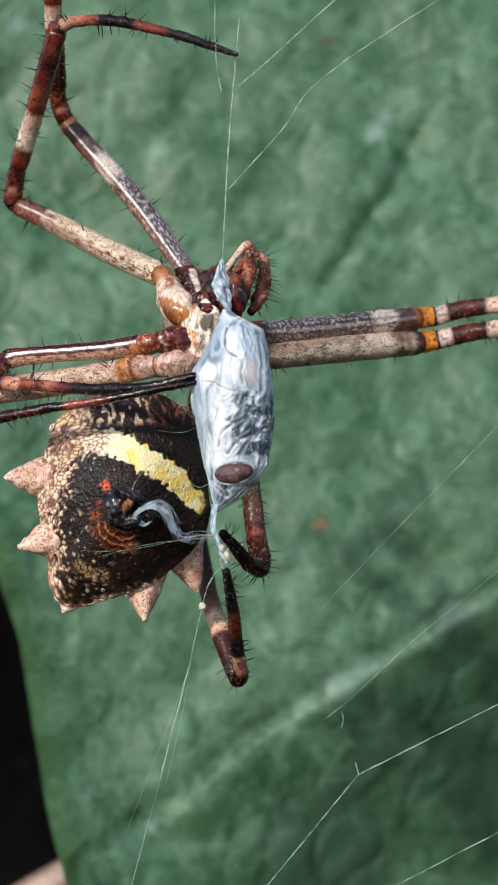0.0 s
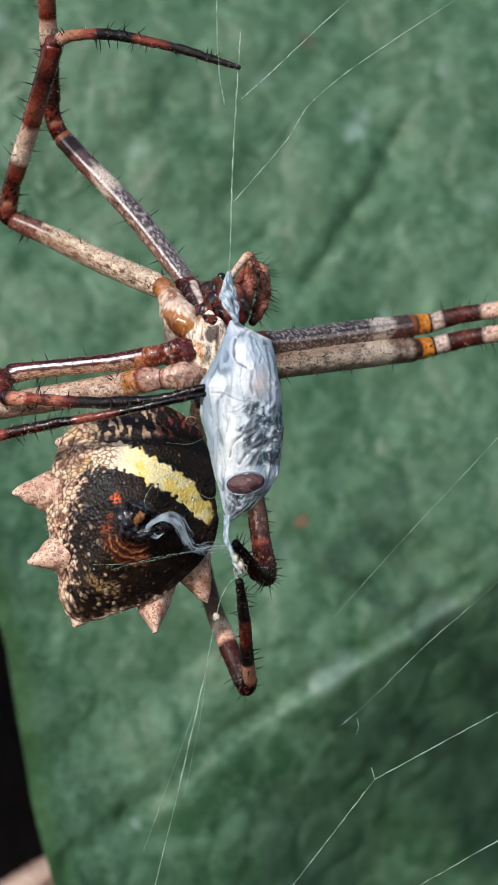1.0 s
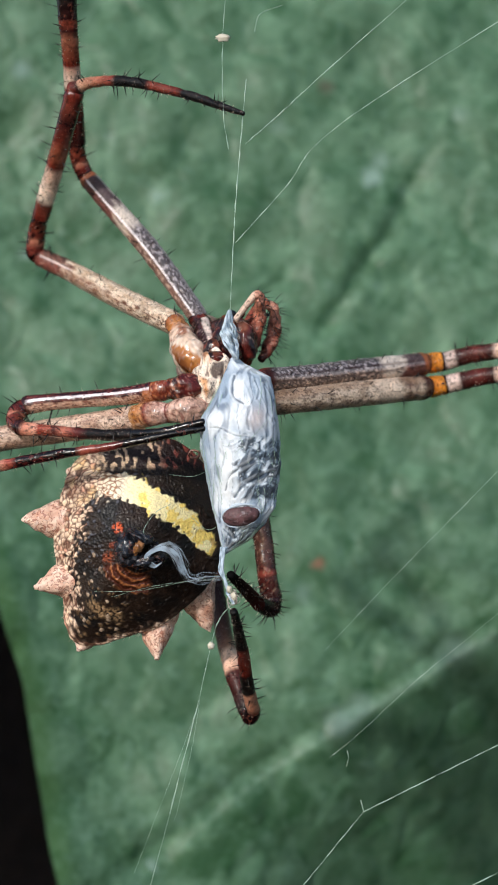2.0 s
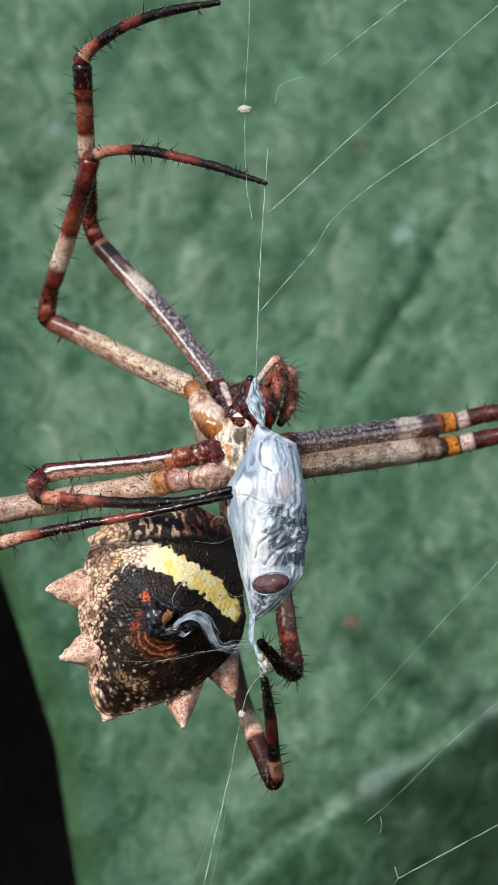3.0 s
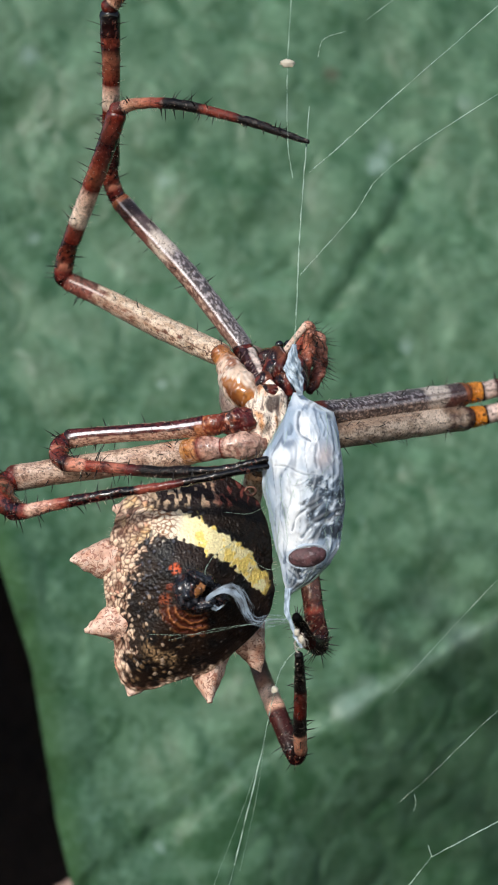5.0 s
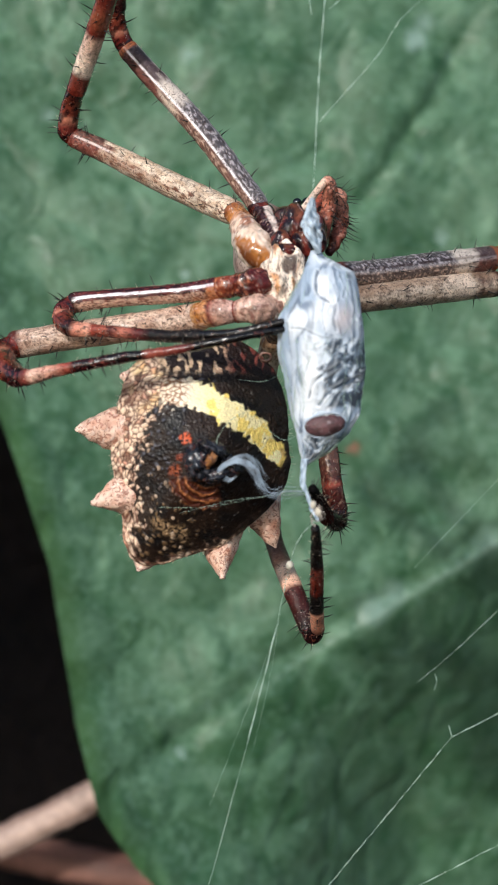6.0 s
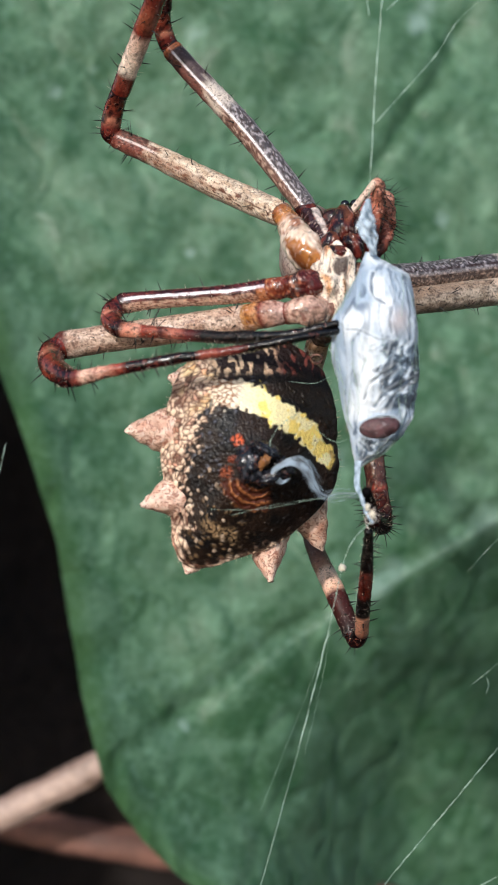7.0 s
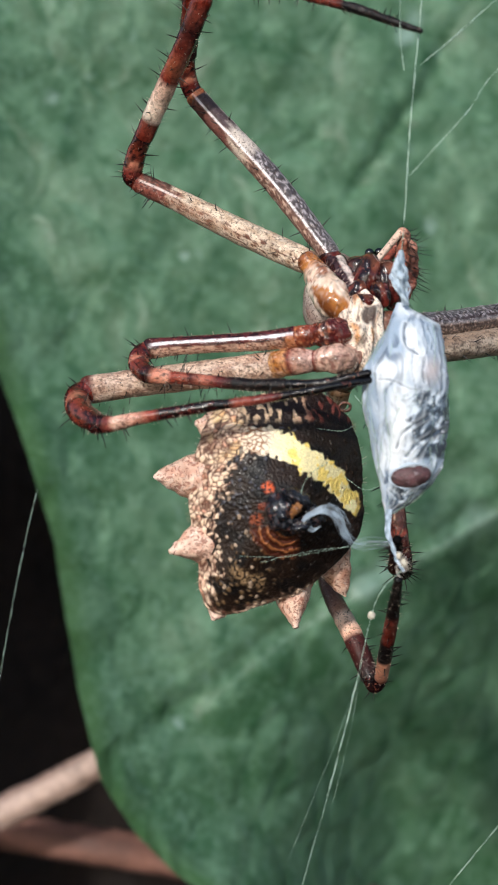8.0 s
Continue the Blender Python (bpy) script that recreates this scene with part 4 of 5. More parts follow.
def pale_femur(u, ang, p):
    """Cream limb with brown dashes below and a brown knee."""
    side = flank_of(ang, 3.3)
    n = noise.noise(Vector((u * 26, ang * 2.6, 3.0)))
    dash = noise.noise(Vector((u * 34, ang * 6.0, 8.0)))
    grit = noise.noise(Vector((u * 90, ang * 9.0, 1.0)))
    c = blend(rgb(226, 206, 184), rgb(196, 168, 142), smooth(-0.3, 0.4, n))
    c = blend(c, rgb(112, 74, 58), 0.8 * smooth(0.12, 0.3, dash) * (smooth(0.25, -0.15, side) * smooth(-1.15, -0.85, side) + 0.3))
    c = blend(c, rgb(150, 104, 82), 0.65 * smooth(0.2, -0.3, side) * smooth(-1.1, -0.8, side) * smooth(0.3, 0.7, u))
    c = blend(c, rgb(92, 62, 52), 0.55 * smooth(0.25, 0.4, grit))
    knee = smooth(0.735, 0.79, u + 0.05 * n + (0.05 if 0.05 < side < 0.6 else 0.0) + 0.03 * grit)
    c = blend(c, blend(rgb(120, 58, 48), rgb(64, 28, 28), smooth(-0.2, 0.4, dash + 0.4 * side)), 0.9 * knee)
    # highlight across the brown knee, painted on
    c = blend(c, rgb(240, 222, 214), 0.7 * knee * smooth(0.16, 0.06, abs(side - 0.1)))
    c = blend(c, rgb(176, 116, 62), 0.6 * smooth(0.05, 0.0, u))
    return blend(c, rgb(110, 46, 34), smooth(0.96, 0.99, u))


def highlit_femur(highlight, turn, cream_at, knee_at, white, dense, under):
    """Grey limb peppered black on one side, brown on the other, with a painted white highlight and a cream ring before
    the dark knee.
    """
    def f(u, ang, p):
        side = flank_of(ang, highlight) * turn
        n = noise.noise(Vector((u * 22, ang * 2.2, 3.0 + highlight)))
        dash = noise.noise(Vector((u * 62, ang * 5.0, 8.0))) + 0.5 * noise.noise(Vector((u * 120, ang * 9.0, 2.0)))
        upper = smooth(-0.1, 0.1, side)
        c = blend(rgb(190, 160, 142), rgb(168, 160, 164), upper)
        pepper = smooth(-0.2, 0.1, dash + 0.2 * n + dense) * smooth(1.5, 1.05, abs(side) - dense)
        ring = smooth(cream_at - 0.03, cream_at + 0.01, u + 0.03 * n)
        c = blend(c, blend(under, rgb(36, 32, 38), upper), 0.88 * pepper * (1 - 0.75 * ring))
        c = blend(c, rgb(232, 216, 198), 0.55 * ring)
        knee = smooth(knee_at - 0.02, knee_at + 0.03, u + 0.04 * n + 0.04 * (1 - upper))
        c = blend(c, blend(rgb(108, 50, 42), rgb(58, 38, 48), upper), 0.92 * knee * smooth(1.5, 1.2, abs(side) - 0.2 * n))
        # specular line along the limb, put in the pigment
        c = blend(c, rgb(246, 238, 240), white * smooth(0.16, 0.07, abs(side + 0.02 * n)) * smooth(0.03, 0.08, u))
        c = blend(c, rgb(60, 34, 34), 0.55 * smooth(0.12, 0.04, abs(abs(side) - 0.26)) * smooth(-0.2, 0.2, n + 0.2))
        c = blend(c, rgb(92, 40, 34), smooth(0.06, 0.02, u))
        return blend(c, rgb(150, 84, 48), 0.9 * smooth(0.955, 0.975, u))
    return f


def wrinkled_femur(u, ang, p):
    """Pinkish tan limb with long wavy wrinkles and an amber spot at its root."""
    n = noise.noise(Vector((u * 9, ang * 1.5, 2.0)))
    wave = noise.noise(Vector((u * 14 + 0.6 * n, ang * 5.5 + 0.8 * n, 4.0)))
    fine = noise.noise(Vector((u * 40, ang * 11.0 + n, 9.0)))
    c = blend(rgb(214, 186, 166), rgb(178, 144, 124), smooth(-0.3, 0.4, n))
    c = blend(c, rgb(110, 76, 64), 0.7 * smooth(0.09, 0.02, abs(wave)))
    c = blend(c, rgb(126, 92, 78), 0.5 * smooth(0.12, 0.03, abs(fine)))
    c = blend(c, rgb(234, 212, 196), 0.4 * smooth(0.25, 0.45, wave))
    c = blend(c, rgb(190, 122, 58), 0.75 * smooth(0.13, 0.04, u + 0.04 * n))
    return blend(c, rgb(96, 42, 36), smooth(0.95, 0.99, u))


def highlit_dark_femur(u, ang, p):
    """Glossy maroon limb with a painted white highlight and a tan lower side."""
    side = flank_of(ang, 3.45)
    n = noise.noise(Vector((u * 18, ang * 2.2, 5.0)))
    fine = noise.noise(Vector((u * 48, ang * 6.0, 1.0)))
    c = blend(rgb(92, 40, 40), rgb(54, 22, 26), smooth(-0.3, 0.3, n + 0.5 * fine))
    c = blend(c, blend(rgb(198, 160, 138), rgb(126, 84, 70), smooth(-0.05, 0.3, fine + 0.5 * n)), 0.9 * smooth(-0.42, -0.6, side + 0.12 * n))
    c = blend(c, rgb(206, 172, 152), 0.8 * smooth(0.85, 1.1, side + 0.1 * fine))
    # white gleam along the limb, painted into its colour
    c = blend(c, rgb(240, 228, 234), 0.9 * smooth(0.2, 0.1, abs(side + 0.04 * n)) * smooth(-0.35, -0.05, fine + 0.3))
    c = blend(c, rgb(178, 100, 46), 0.7 * smooth(0.2, 0.1, u + 0.05 * n) * smooth(0.1, -0.2, side))
    return blend(c, DARK, smooth(0.95, 1.0, u))


GREY_FEMUR = highlit_femur(3.3, 1, 0.6, 0.69, 0.85, 0.1, rgb(104, 66, 56))


def amber_window(u, ang, p):
    """A clear amber oval framed by pale wrinkled skin."""
    wrinkle = noise.noise(Vector((p[0] * 1.4 + p[2] * 0.8, p[1] * 1.5, p[2] * 1.2 - p[0] * 0.9)))
    streak = 1 - 2 * abs(noise.noise(Vector((p[0] * 2.6 + p[2] * 2.4, p[1] * 1.5, p[2] * 0.9 - p[0] * 0.4))))
    dx, dz = p[0] + 0.86, p[2] - 4.74
    along_, across = dx * 0.73 - dz * 0.68, dx * 0.68 + dz * 0.73
    oval = math.hypot(along_ / 1.12, across / (0.5 + 0.16 * along_)) + 0.08 * wrinkle
    c = blend(rgb(226, 196, 172), rgb(172, 118, 92), smooth(-0.1, 0.4, wrinkle))
    c = blend(c, rgb(248, 230, 214), 0.8 * smooth(0.7, 0.95, streak))
    c = blend(c, rgb(112, 60, 50), 0.5 * smooth(0.2, -0.15, streak))
    c = blend(c, rgb(190, 116, 58), 0.75 * smooth(0.8, 0.95, u))
    if p[1] < 1.6:
        glow = smooth(-0.3, 0.3, across + 0.3 * wrinkle)
        c = blend(c, rgb(246, 224, 204), 0.9 * smooth(1.35, 1.15, oval))
        c = blend(c, blend(rgb(112, 62, 30), rgb(176, 112, 54), glow), smooth(1.08, 0.94, oval))
    return c


# two forelegs that reach up and hold the web
build_leg(([(0.3, -0.6, 3.9), (-0.75, 0.0, 5.1), (-1.45, 1.3, 6.55)], [0.55, 0.92, 0.55],
           amber_window),
          [("trochanter", [(-1.3, 1.2, 6.45), (-1.72, 1.4, 6.95)], [0.5, 0.5], veined(bands([(0, rgb(176, 108, 58)), (0.5, rgb(196, 130, 74)), (1, rgb(150, 88, 48))])), 0, 0.3, gloss_chitin),
           ("femur", [(-1.56, 1.7, 6.89), (-2.19, 2.0, 7.17), (-5.17, 4.0, 8.78), (-8.32, 6.0, 10.6), (-10.13, 7.0, 11.54)], [0.5, 0.6, 0.6, 0.54, 0.46], pale_femur, 12, 0.6, chitin),
           ("patella", [(-10.2, 7.0, 11.6), (-10.53, 6.9, 11.95), (-10.29, 6.3, 13.04), (-9.91, 5.5, 13.74)], [0.42, 0.5, 0.46, 0.44], PATELLA, 6, 0.6, gloss_chitin),
           ("tibia", [(-9.91, 5.5, 13.74), (-8.99, 4.0, 15.59), (-7.99, 2.0, 17.39), (-7.1, 0.6, 19.4)], [0.42, 0.47, 0.46, 0.44], TIBIA, 14, 0.65, gloss_chitin),
           ("metatarsus", [(-7.15, 0.5, 19.6), (-6.05, -0.1, 19.81), (-4.12, -1.4, 19.44), (-1.96, -2.8, 18.6), (0.1, -4.0, 17.69)], [0.4, 0.26, 0.25, 0.22, 0.2], META, 18, 0.55, chitin),
           ("tarsus", [(0.1, -4.0, 17.69), (1.24, -4.8, 17.04), (2.41, -5.6, 16.41)], [0.2, 0.17, 0.1], TARSUS, 5, 0.4, chitin)], 11,
          clear_chitin, "banded foreleg reaching up to the web")
build_leg(([(0.6, -0.1, 4.8), (0.25, 0.9, 5.8), (-0.27, 2.1, 7.0)], [0.55, 0.62, 0.52],
           lambda u, a, p: blend(rgb(54, 32, 34), rgb(214, 196, 186), smooth(0.35, 0.6, math.sin(p[0] * 6 + p[2] * 2)))),
          [("trochanter", [(-0.1, 2.0, 6.8), (-0.5, 2.3, 7.3)], [0.5, 0.48], bands([(0, RED_BROWN), (1, DARK)]), 0, 0.3, gloss_chitin),
           ("femur", [(-0.33, 2.2, 7.15), (-0.8, 2.5, 7.91), (-3.25, 4.0, 11.35), (-5.97, 5.5, 14.56), (-7.18, 6.0, 15.99)], [0.42, 0.5, 0.55, 0.52, 0.46], GREY_FEMUR, 12, 0.6, chitin),
           ("patella", [(-7.2, 6.0, 16.0), (-7.5, 5.9, 16.5), (-7.72, 5.5, 17.22), (-7.73, 5.0, 17.94)], [0.42, 0.46, 0.44, 0.42], PATELLA, 5, 0.6, gloss_chitin),
           ("tibia", [(-7.69, 5.0, 17.94), (-7.53, 2.8, 20.15), (-7.41, 1.0, 22.17), (-7.39, -0.2, 24.4)], [0.42, 0.44, 0.44, 0.46], TIBIA_TOP, 14, 0.6, gloss_chitin),
           ("metatarsus", [(-7.42, -0.4, 24.7), (-6.72, -1.0, 25.22), (-4.93, -2.5, 25.72), (-3.06, -4.0, 25.79)], [0.42, 0.3, 0.26, 0.24], META, 16, 0.55, chitin),
           ("tarsus", [(-3.06, -4.0, 25.79), (-1.28, -5.2, 25.63), (0.21, -6.2, 25.4)], [0.23, 0.2, 0.12], TARSUS, 5, 0.4, chitin)], 12,
          label="banded foreleg reaching up to the web")
# two legs folded back beside the abdomen, their tips on the bundle
THIN = speckle(bands([(0, DARK), (0.05, rgb(206, 132, 108)), (0.16, rgb(222, 158, 134)), (0.2, rgb(150, 60, 46)), (0.3, rgb(176, 92, 72)), (0.34, rgb(70, 24, 24)), (0.42, rgb(188, 112, 92)), (0.5, rgb(96, 34, 32)), (0.6, BLACK), (1, BLACK)]), rgb(34, 14, 16), 0.22, 0.2)
build_leg(([(0.3, -1.0, 3.3), (-0.5, -1.55, 3.2), (-1.2, -1.55, 3.12), (-1.75, -1.4, 3.05)], [0.4, 0.68, 0.64, 0.48],
           speckle(bands([(0, DARK), (0.4, rgb(92, 32, 30)), (0.7, DARK), (1, rgb(126, 52, 34))]), rgb(186, 112, 84), 0.4, 0.22)),
          [("trochanter", [(-1.6, -1.4, 3.05), (-2.1, -1.35, 3.02), (-2.8, -1.1, 2.95)], [0.44, 0.5, 0.42], veined(speckle(bands([(0, DARK), (0.3, rgb(112, 48, 34)), (0.7, rgb(140, 68, 42)), (1, rgb(100, 40, 32))]), rgb(196, 128, 84), 0.4, 0.24)), 0, 0.3, gloss_chitin),
           ("femur", [(-2.6, -1.1, 2.93), (-3.4, -0.9, 2.86), (-5.08, -0.5, 2.72), (-8.14, 0.0, 2.53), (-9.52, 0.2, 2.36)], [0.5, 0.46, 0.42, 0.42, 0.44],
            highlit_dark_femur, 9, 0.5, gloss_chitin),
           ("patella", [(-9.6, 0.2, 2.3), (-10.0, 0.0, 1.95), (-10.0, -0.5, 1.4), (-9.55, -1.1, 1.05)], [0.42, 0.46, 0.44, 0.38], PATELLA, 6, 0.6, gloss_chitin),
           ("tibia", [(-9.51, -1.2, 1.03), (-7.57, -2.0, 0.88), (-5.11, -3.2, 0.64), (-3.34, -4.0, 0.62)], [0.32, 0.26, 0.27, 0.25], THIN, 12, 0.6, chitin),
           ("metatarsus", [(-3.34, -4.0, 0.62), (-1.61, -4.8, 0.73), (0.4, -5.0, 1.2)], [0.24, 0.2, 0.16], TARSUS, 5, 0.4, gloss_chitin)], 13,
          label="dark glossy leg folded back to the bundle")
build_leg(([(0.5, -1.1, 2.2), (-0.4, -1.75, 2.0), (-1.1, -1.8, 1.92), (-1.78, -1.6, 1.85)], [0.45, 0.68, 0.64, 0.46],
           speckle(bands([(0, RED_BROWN), (0.2, rgb(196, 158, 142)), (0.8, rgb(204, 166, 148)), (0.93, rgb(120, 60, 50)), (1, rgb(84, 36, 34))]), rgb(116, 66, 58), 0.35, 0.22)),
          [("trochanter", [(-1.65, -1.55, 1.85), (-2.3, -1.5, 1.82), (-3.0, -1.1, 1.75), (-3.5, -0.8, 1.66)], [0.46, 0.58, 0.6, 0.54],
            veined(speckle(bands([(0, rgb(96, 40, 38)), (0.12, rgb(206, 168, 156)), (0.4, rgb(196, 148, 128)), (0.5, rgb(128, 60, 48)), (0.6, rgb(198, 142, 96)), (0.8, rgb(178, 110, 50)), (1, rgb(190, 140, 92))]), rgb(110, 58, 46), 0.3, 0.22)), 0, 0.3, gloss_chitin),
           ("femur", [(-3.2, -0.8, 1.68), (-4.1, -0.4, 1.52), (-5.87, 0.2, 1.27), (-10.02, 0.7, 0.72), (-12.53, 0.9, 0.33)], [0.56, 0.64, 0.64, 0.62, 0.58],
            wrinkled_femur, 12, 0.55, chitin),
           ("patella", [(-12.5, 0.8, 0.3), (-13.0, 0.4, -0.1), (-12.75, -1.2, -0.75), (-11.9, -2.7, -1.25)], [0.55, 0.58, 0.55, 0.45], PATELLA, 8, 0.6, gloss_chitin),
           ("tibia", [(-12.0, -2.8, -1.25), (-11.2, -3.5, -1.24), (-9.97, -4.0, -0.96), (-8.15, -4.5, -0.62), (-6.62, -4.8, -0.35)], [0.42, 0.34, 0.27, 0.24, 0.22],
            speckle(bands([(0, DARK), (0.16, BLACK), (0.24, rgb(150, 78, 66)), (0.3, rgb(226, 184, 162)), (0.5, rgb(206, 146, 124)), (0.58, rgb(160, 78, 62)), (0.64, BLACK), (1, BLACK)]), rgb(96, 34, 32), 0.16, 0.32, 2, 0.8), 10, 0.55, gloss_chitin),
           ("metatarsus", [(-6.62, -4.8, -0.35), (-4.1, -5.0, 0.01), (-1.59, -5.2, 0.51), (0.45, -5.0, 0.9)], [0.22, 0.19, 0.17, 0.15],
            bands([(0, BLACK), (0.08, BLACK), (0.14, rgb(150, 74, 60)), (0.34, rgb(104, 40, 36)), (0.4, BLACK), (1, BLACK)]), 6, 0.4, gloss_chitin)], 14,
          label="tan leg folded back to the bundle")
# two legs stretched out side by side
RIGHT_PATELLA = bands([(0, DARK), (0.18, DARK), (0.24, ORANGE), (0.85, rgb(214, 136, 50)), (0.92, BLACK), (1, DARK)])
RIGHT_TIBIA = speckle(bands([(0, DARK), (0.05, rgb(220, 196, 186)), (0.14, rgb(206, 180, 170)), (0.18, DARK), (0.4, rgb(92, 34, 28)), (0.55, DARK), (0.6, rgb(226, 190, 172)), (0.74, rgb(220, 180, 160)), (0.78, DARK), (1, DARK)]), BLACK, 0.3, 0.14)
# the pale line facing the viewer is a highlight put in the pigment
RIGHT_PALE = lined(bands([(0, AMBER), (0.06, TAN), (0.3, BEIGE), (0.75, CREAM), (0.82, rgb(120, 90, 78)), (0.93, BEIGE), (0.97, DARK), (1, DARK)]),
                    [(0.9, 0.35, rgb(128, 104, 88), 0.4), (0.1, 0.2, rgb(222, 202, 180), 0.4), (-0.8, 0.4, rgb(156, 122, 96), 0.5)])
RIGHT_PALE = speckle(speckle(RIGHT_PALE, rgb(128, 100, 78), 0.25, 0.3, 0, 0.5), rgb(58, 46, 42), 0.085, 0.26, 2, 0.65)
RIGHT_GREY = highlit_femur(-0.1, -1, 0.66, 0.8, 0.2, 0.14, rgb(84, 72, 68))


def clear_ring(colour, low, high, tone):
    """One pale ring, free of specks, over a limb's pigment."""
    def f(u, ang, p):
        ragged = 0.02 * noise.noise(Vector((math.cos(ang) * 3, math.sin(ang) * 3, low * 9)))
        return blend(colour(u, ang, p), tone, 0.7 * smooth(low - 0.015, low + 0.02, u + ragged) * smooth(high + 0.02, high - 0.02, u + ragged))
    return f


RIGHT_PALE = clear_ring(RIGHT_PALE, 0.62, 0.76, rgb(226, 204, 184))
for shift, fem, pat, tib, met, colour, seed in (
        (0.5, [(3.2, -0.4, 3.6), (5.35, 1.0, 3.84), (7.88, 3.0, 4.26), (10.55, 5.0, 4.69), (12.3, 6.3, 5.03)],
         [(12.3, 6.3, 5.04), (12.99, 6.7, 5.15), (13.65, 6.8, 5.22)], [(13.65, 6.8, 5.22), (15.22, 6.5, 5.61), (17.12, 6.0, 5.82), (19.39, 5.0, 6.02)],
         [(19.39, 5.0, 6.02), (21.7, 2.0, 5.2), (23.2, -2.0, 4.0), (24.0, -5.0, 3.0)], RIGHT_GREY, 15),
        (-0.4, [(3.2, -0.9, 2.3), (5.33, 0.5, 2.61), (7.84, 2.5, 3.02), (10.49, 4.5, 3.39), (12.4, 5.9, 3.64)],
         [(12.4, 5.9, 3.65), (13.1, 6.3, 3.73), (13.76, 6.4, 3.86)], [(13.76, 6.4, 3.86), (15.46, 6.0, 4.21), (17.02, 5.5, 4.42), (19.27, 4.5, 4.71)],
         [(19.27, 4.5, 4.71), (21.6, 1.5, 3.9), (23.0, -2.0, 2.6), (23.8, -5.0, 1.5)], RIGHT_PALE, 16)):
    build_leg(([(1.3, -0.9, 3.3 + shift), (2.2, -0.8, 3.2 + shift), (3.3, -0.4, 3.0 + shift)], [0.5, 0.62, 0.55], bands([(0, TAN), (0.5, RED_BROWN), (1, DARK)])),
              [("femur", fem, [0.55, 0.62, 0.66, 0.66, 0.58], colour, 22, 0.5, chitin),
               ("patella", pat, [0.52, 0.56, 0.5], RIGHT_PATELLA, 4, 0.5, gloss_chitin),
               ("tibia", tib, [0.46, 0.46, 0.44, 0.4], RIGHT_TIBIA, 14, 0.55, chitin),
               ("metatarsus", met, [0.36, 0.26, 0.2, 0.12], META, 10, 0.5, chitin)], seed, label="banded leg stretched straight out sideways")
# two hind legs under the bundle, bent double
build_leg(([(1.2, -0.8, 2.6), (1.6, 0.4, 2.2), (2.0, 1.4, 1.4)], [0.5, 0.6, 0.5], bands([(0, TAN), (1, DARK)])),
          [("femur", [(2.0, 1.4, 1.4), (2.4, 2.6, -0.5), (2.82, 3.0, -3.1)], [0.5, 0.55, 0.5], pale_femur, 8, 0.5, chitin),
           ("tibia", [(2.82, 3.1, -3.1), (3.15, 3.0, -4.95), (3.36, 2.8, -6.85), (3.62, 3.0, -8.25)], [0.48, 0.5, 0.5, 0.5],
            speckle(bands([(0, DARK), (0.45, rgb(92, 60, 50)), (0.62, rgb(70, 28, 24)), (0.67, rgb(138, 62, 50)), (0.71, rgb(66, 26, 23)), (1, DARK)]), rgb(150, 120, 100), 0.25, 0.14), 14, 0.55, gloss_chitin),
           ("patella", [(3.62, 3.0, -8.2), (3.6, 2.5, -8.8), (2.97, 1.2, -8.45)], [0.48, 0.46, 0.36], bands([(0, DARK), (1, BLACK)]), 12, 0.6, gloss_chitin),
           ("metatarsus", [(2.97, 1.2, -8.45), (2.35, -2.0, -7.34), (1.75, -5.1, -6.36)], [0.34, 0.28, 0.2], bands([(0, rgb(70, 26, 22)), (0.5, rgb(44, 18, 16)), (1, BLACK)]), 14, 0.5, matte_chitin)], 17,
          label="dark hind leg bent double under the bundle")
build_leg(([(1.1, -0.7, 2.2), (0.8, 1.2, 1.6), (0.3, 3.0, 0.6)], [0.5, 0.6, 0.5], bands([(0, TAN), (1, DARK)])),
          [("femur", [(0.3, 3.0, 0.6), (-0.1, 5.8, -2.0), (-0.1, 8.6, -5.0), (-0.02, 10.0, -7.9)], [0.5, 0.55, 0.52, 0.46], pale_femur, 8, 0.5, chitin),
           ("tibia", [(-0.02, 10.0, -7.9), (0.68, 7.7, -10.8), (1.38, 4.9, -12.5), (1.95, 4.1, -13.9), (2.22, 3.7, -14.6)], [0.44, 0.46, 0.5, 0.48, 0.44],
            bands([(0, DARK), (0.15, rgb(66, 42, 36)), (0.32, rgb(104, 72, 60)), (0.38, rgb(150, 110, 90)), (0.42, rgb(240, 208, 186)), (0.52, rgb(226, 176, 150)), (0.55, rgb(72, 26, 23)), (0.8, DARK), (1, BLACK)]), 10, 0.55, chitin),
           ("patella", [(2.2, 3.7, -14.5), (2.42, 3.4, -14.9), (2.62, 2.9, -14.4)], [0.44, 0.44, 0.34], bands([(0, DARK), (1, BLACK)]), 5, 0.5, gloss_chitin),
           ("metatarsus", [(2.62, 2.8, -14.45), (2.4, 0.7, -12.9), (2.18, -2.2, -10.3), (1.9, -4.85, -8.2)], [0.32, 0.32, 0.28, 0.18],
            bands([(0, rgb(96, 46, 38)), (0.05, rgb(196, 130, 104)), (0.28, rgb(214, 150, 122)), (0.32, BLACK), (0.46, BLACK), (0.5, RED_BROWN), (0.64, rgb(112, 52, 42)), (0.68, BLACK), (1, BLACK)]), 12, 0.5, chitin)], 18,
          label="banded hind leg bent double below the abdomen")


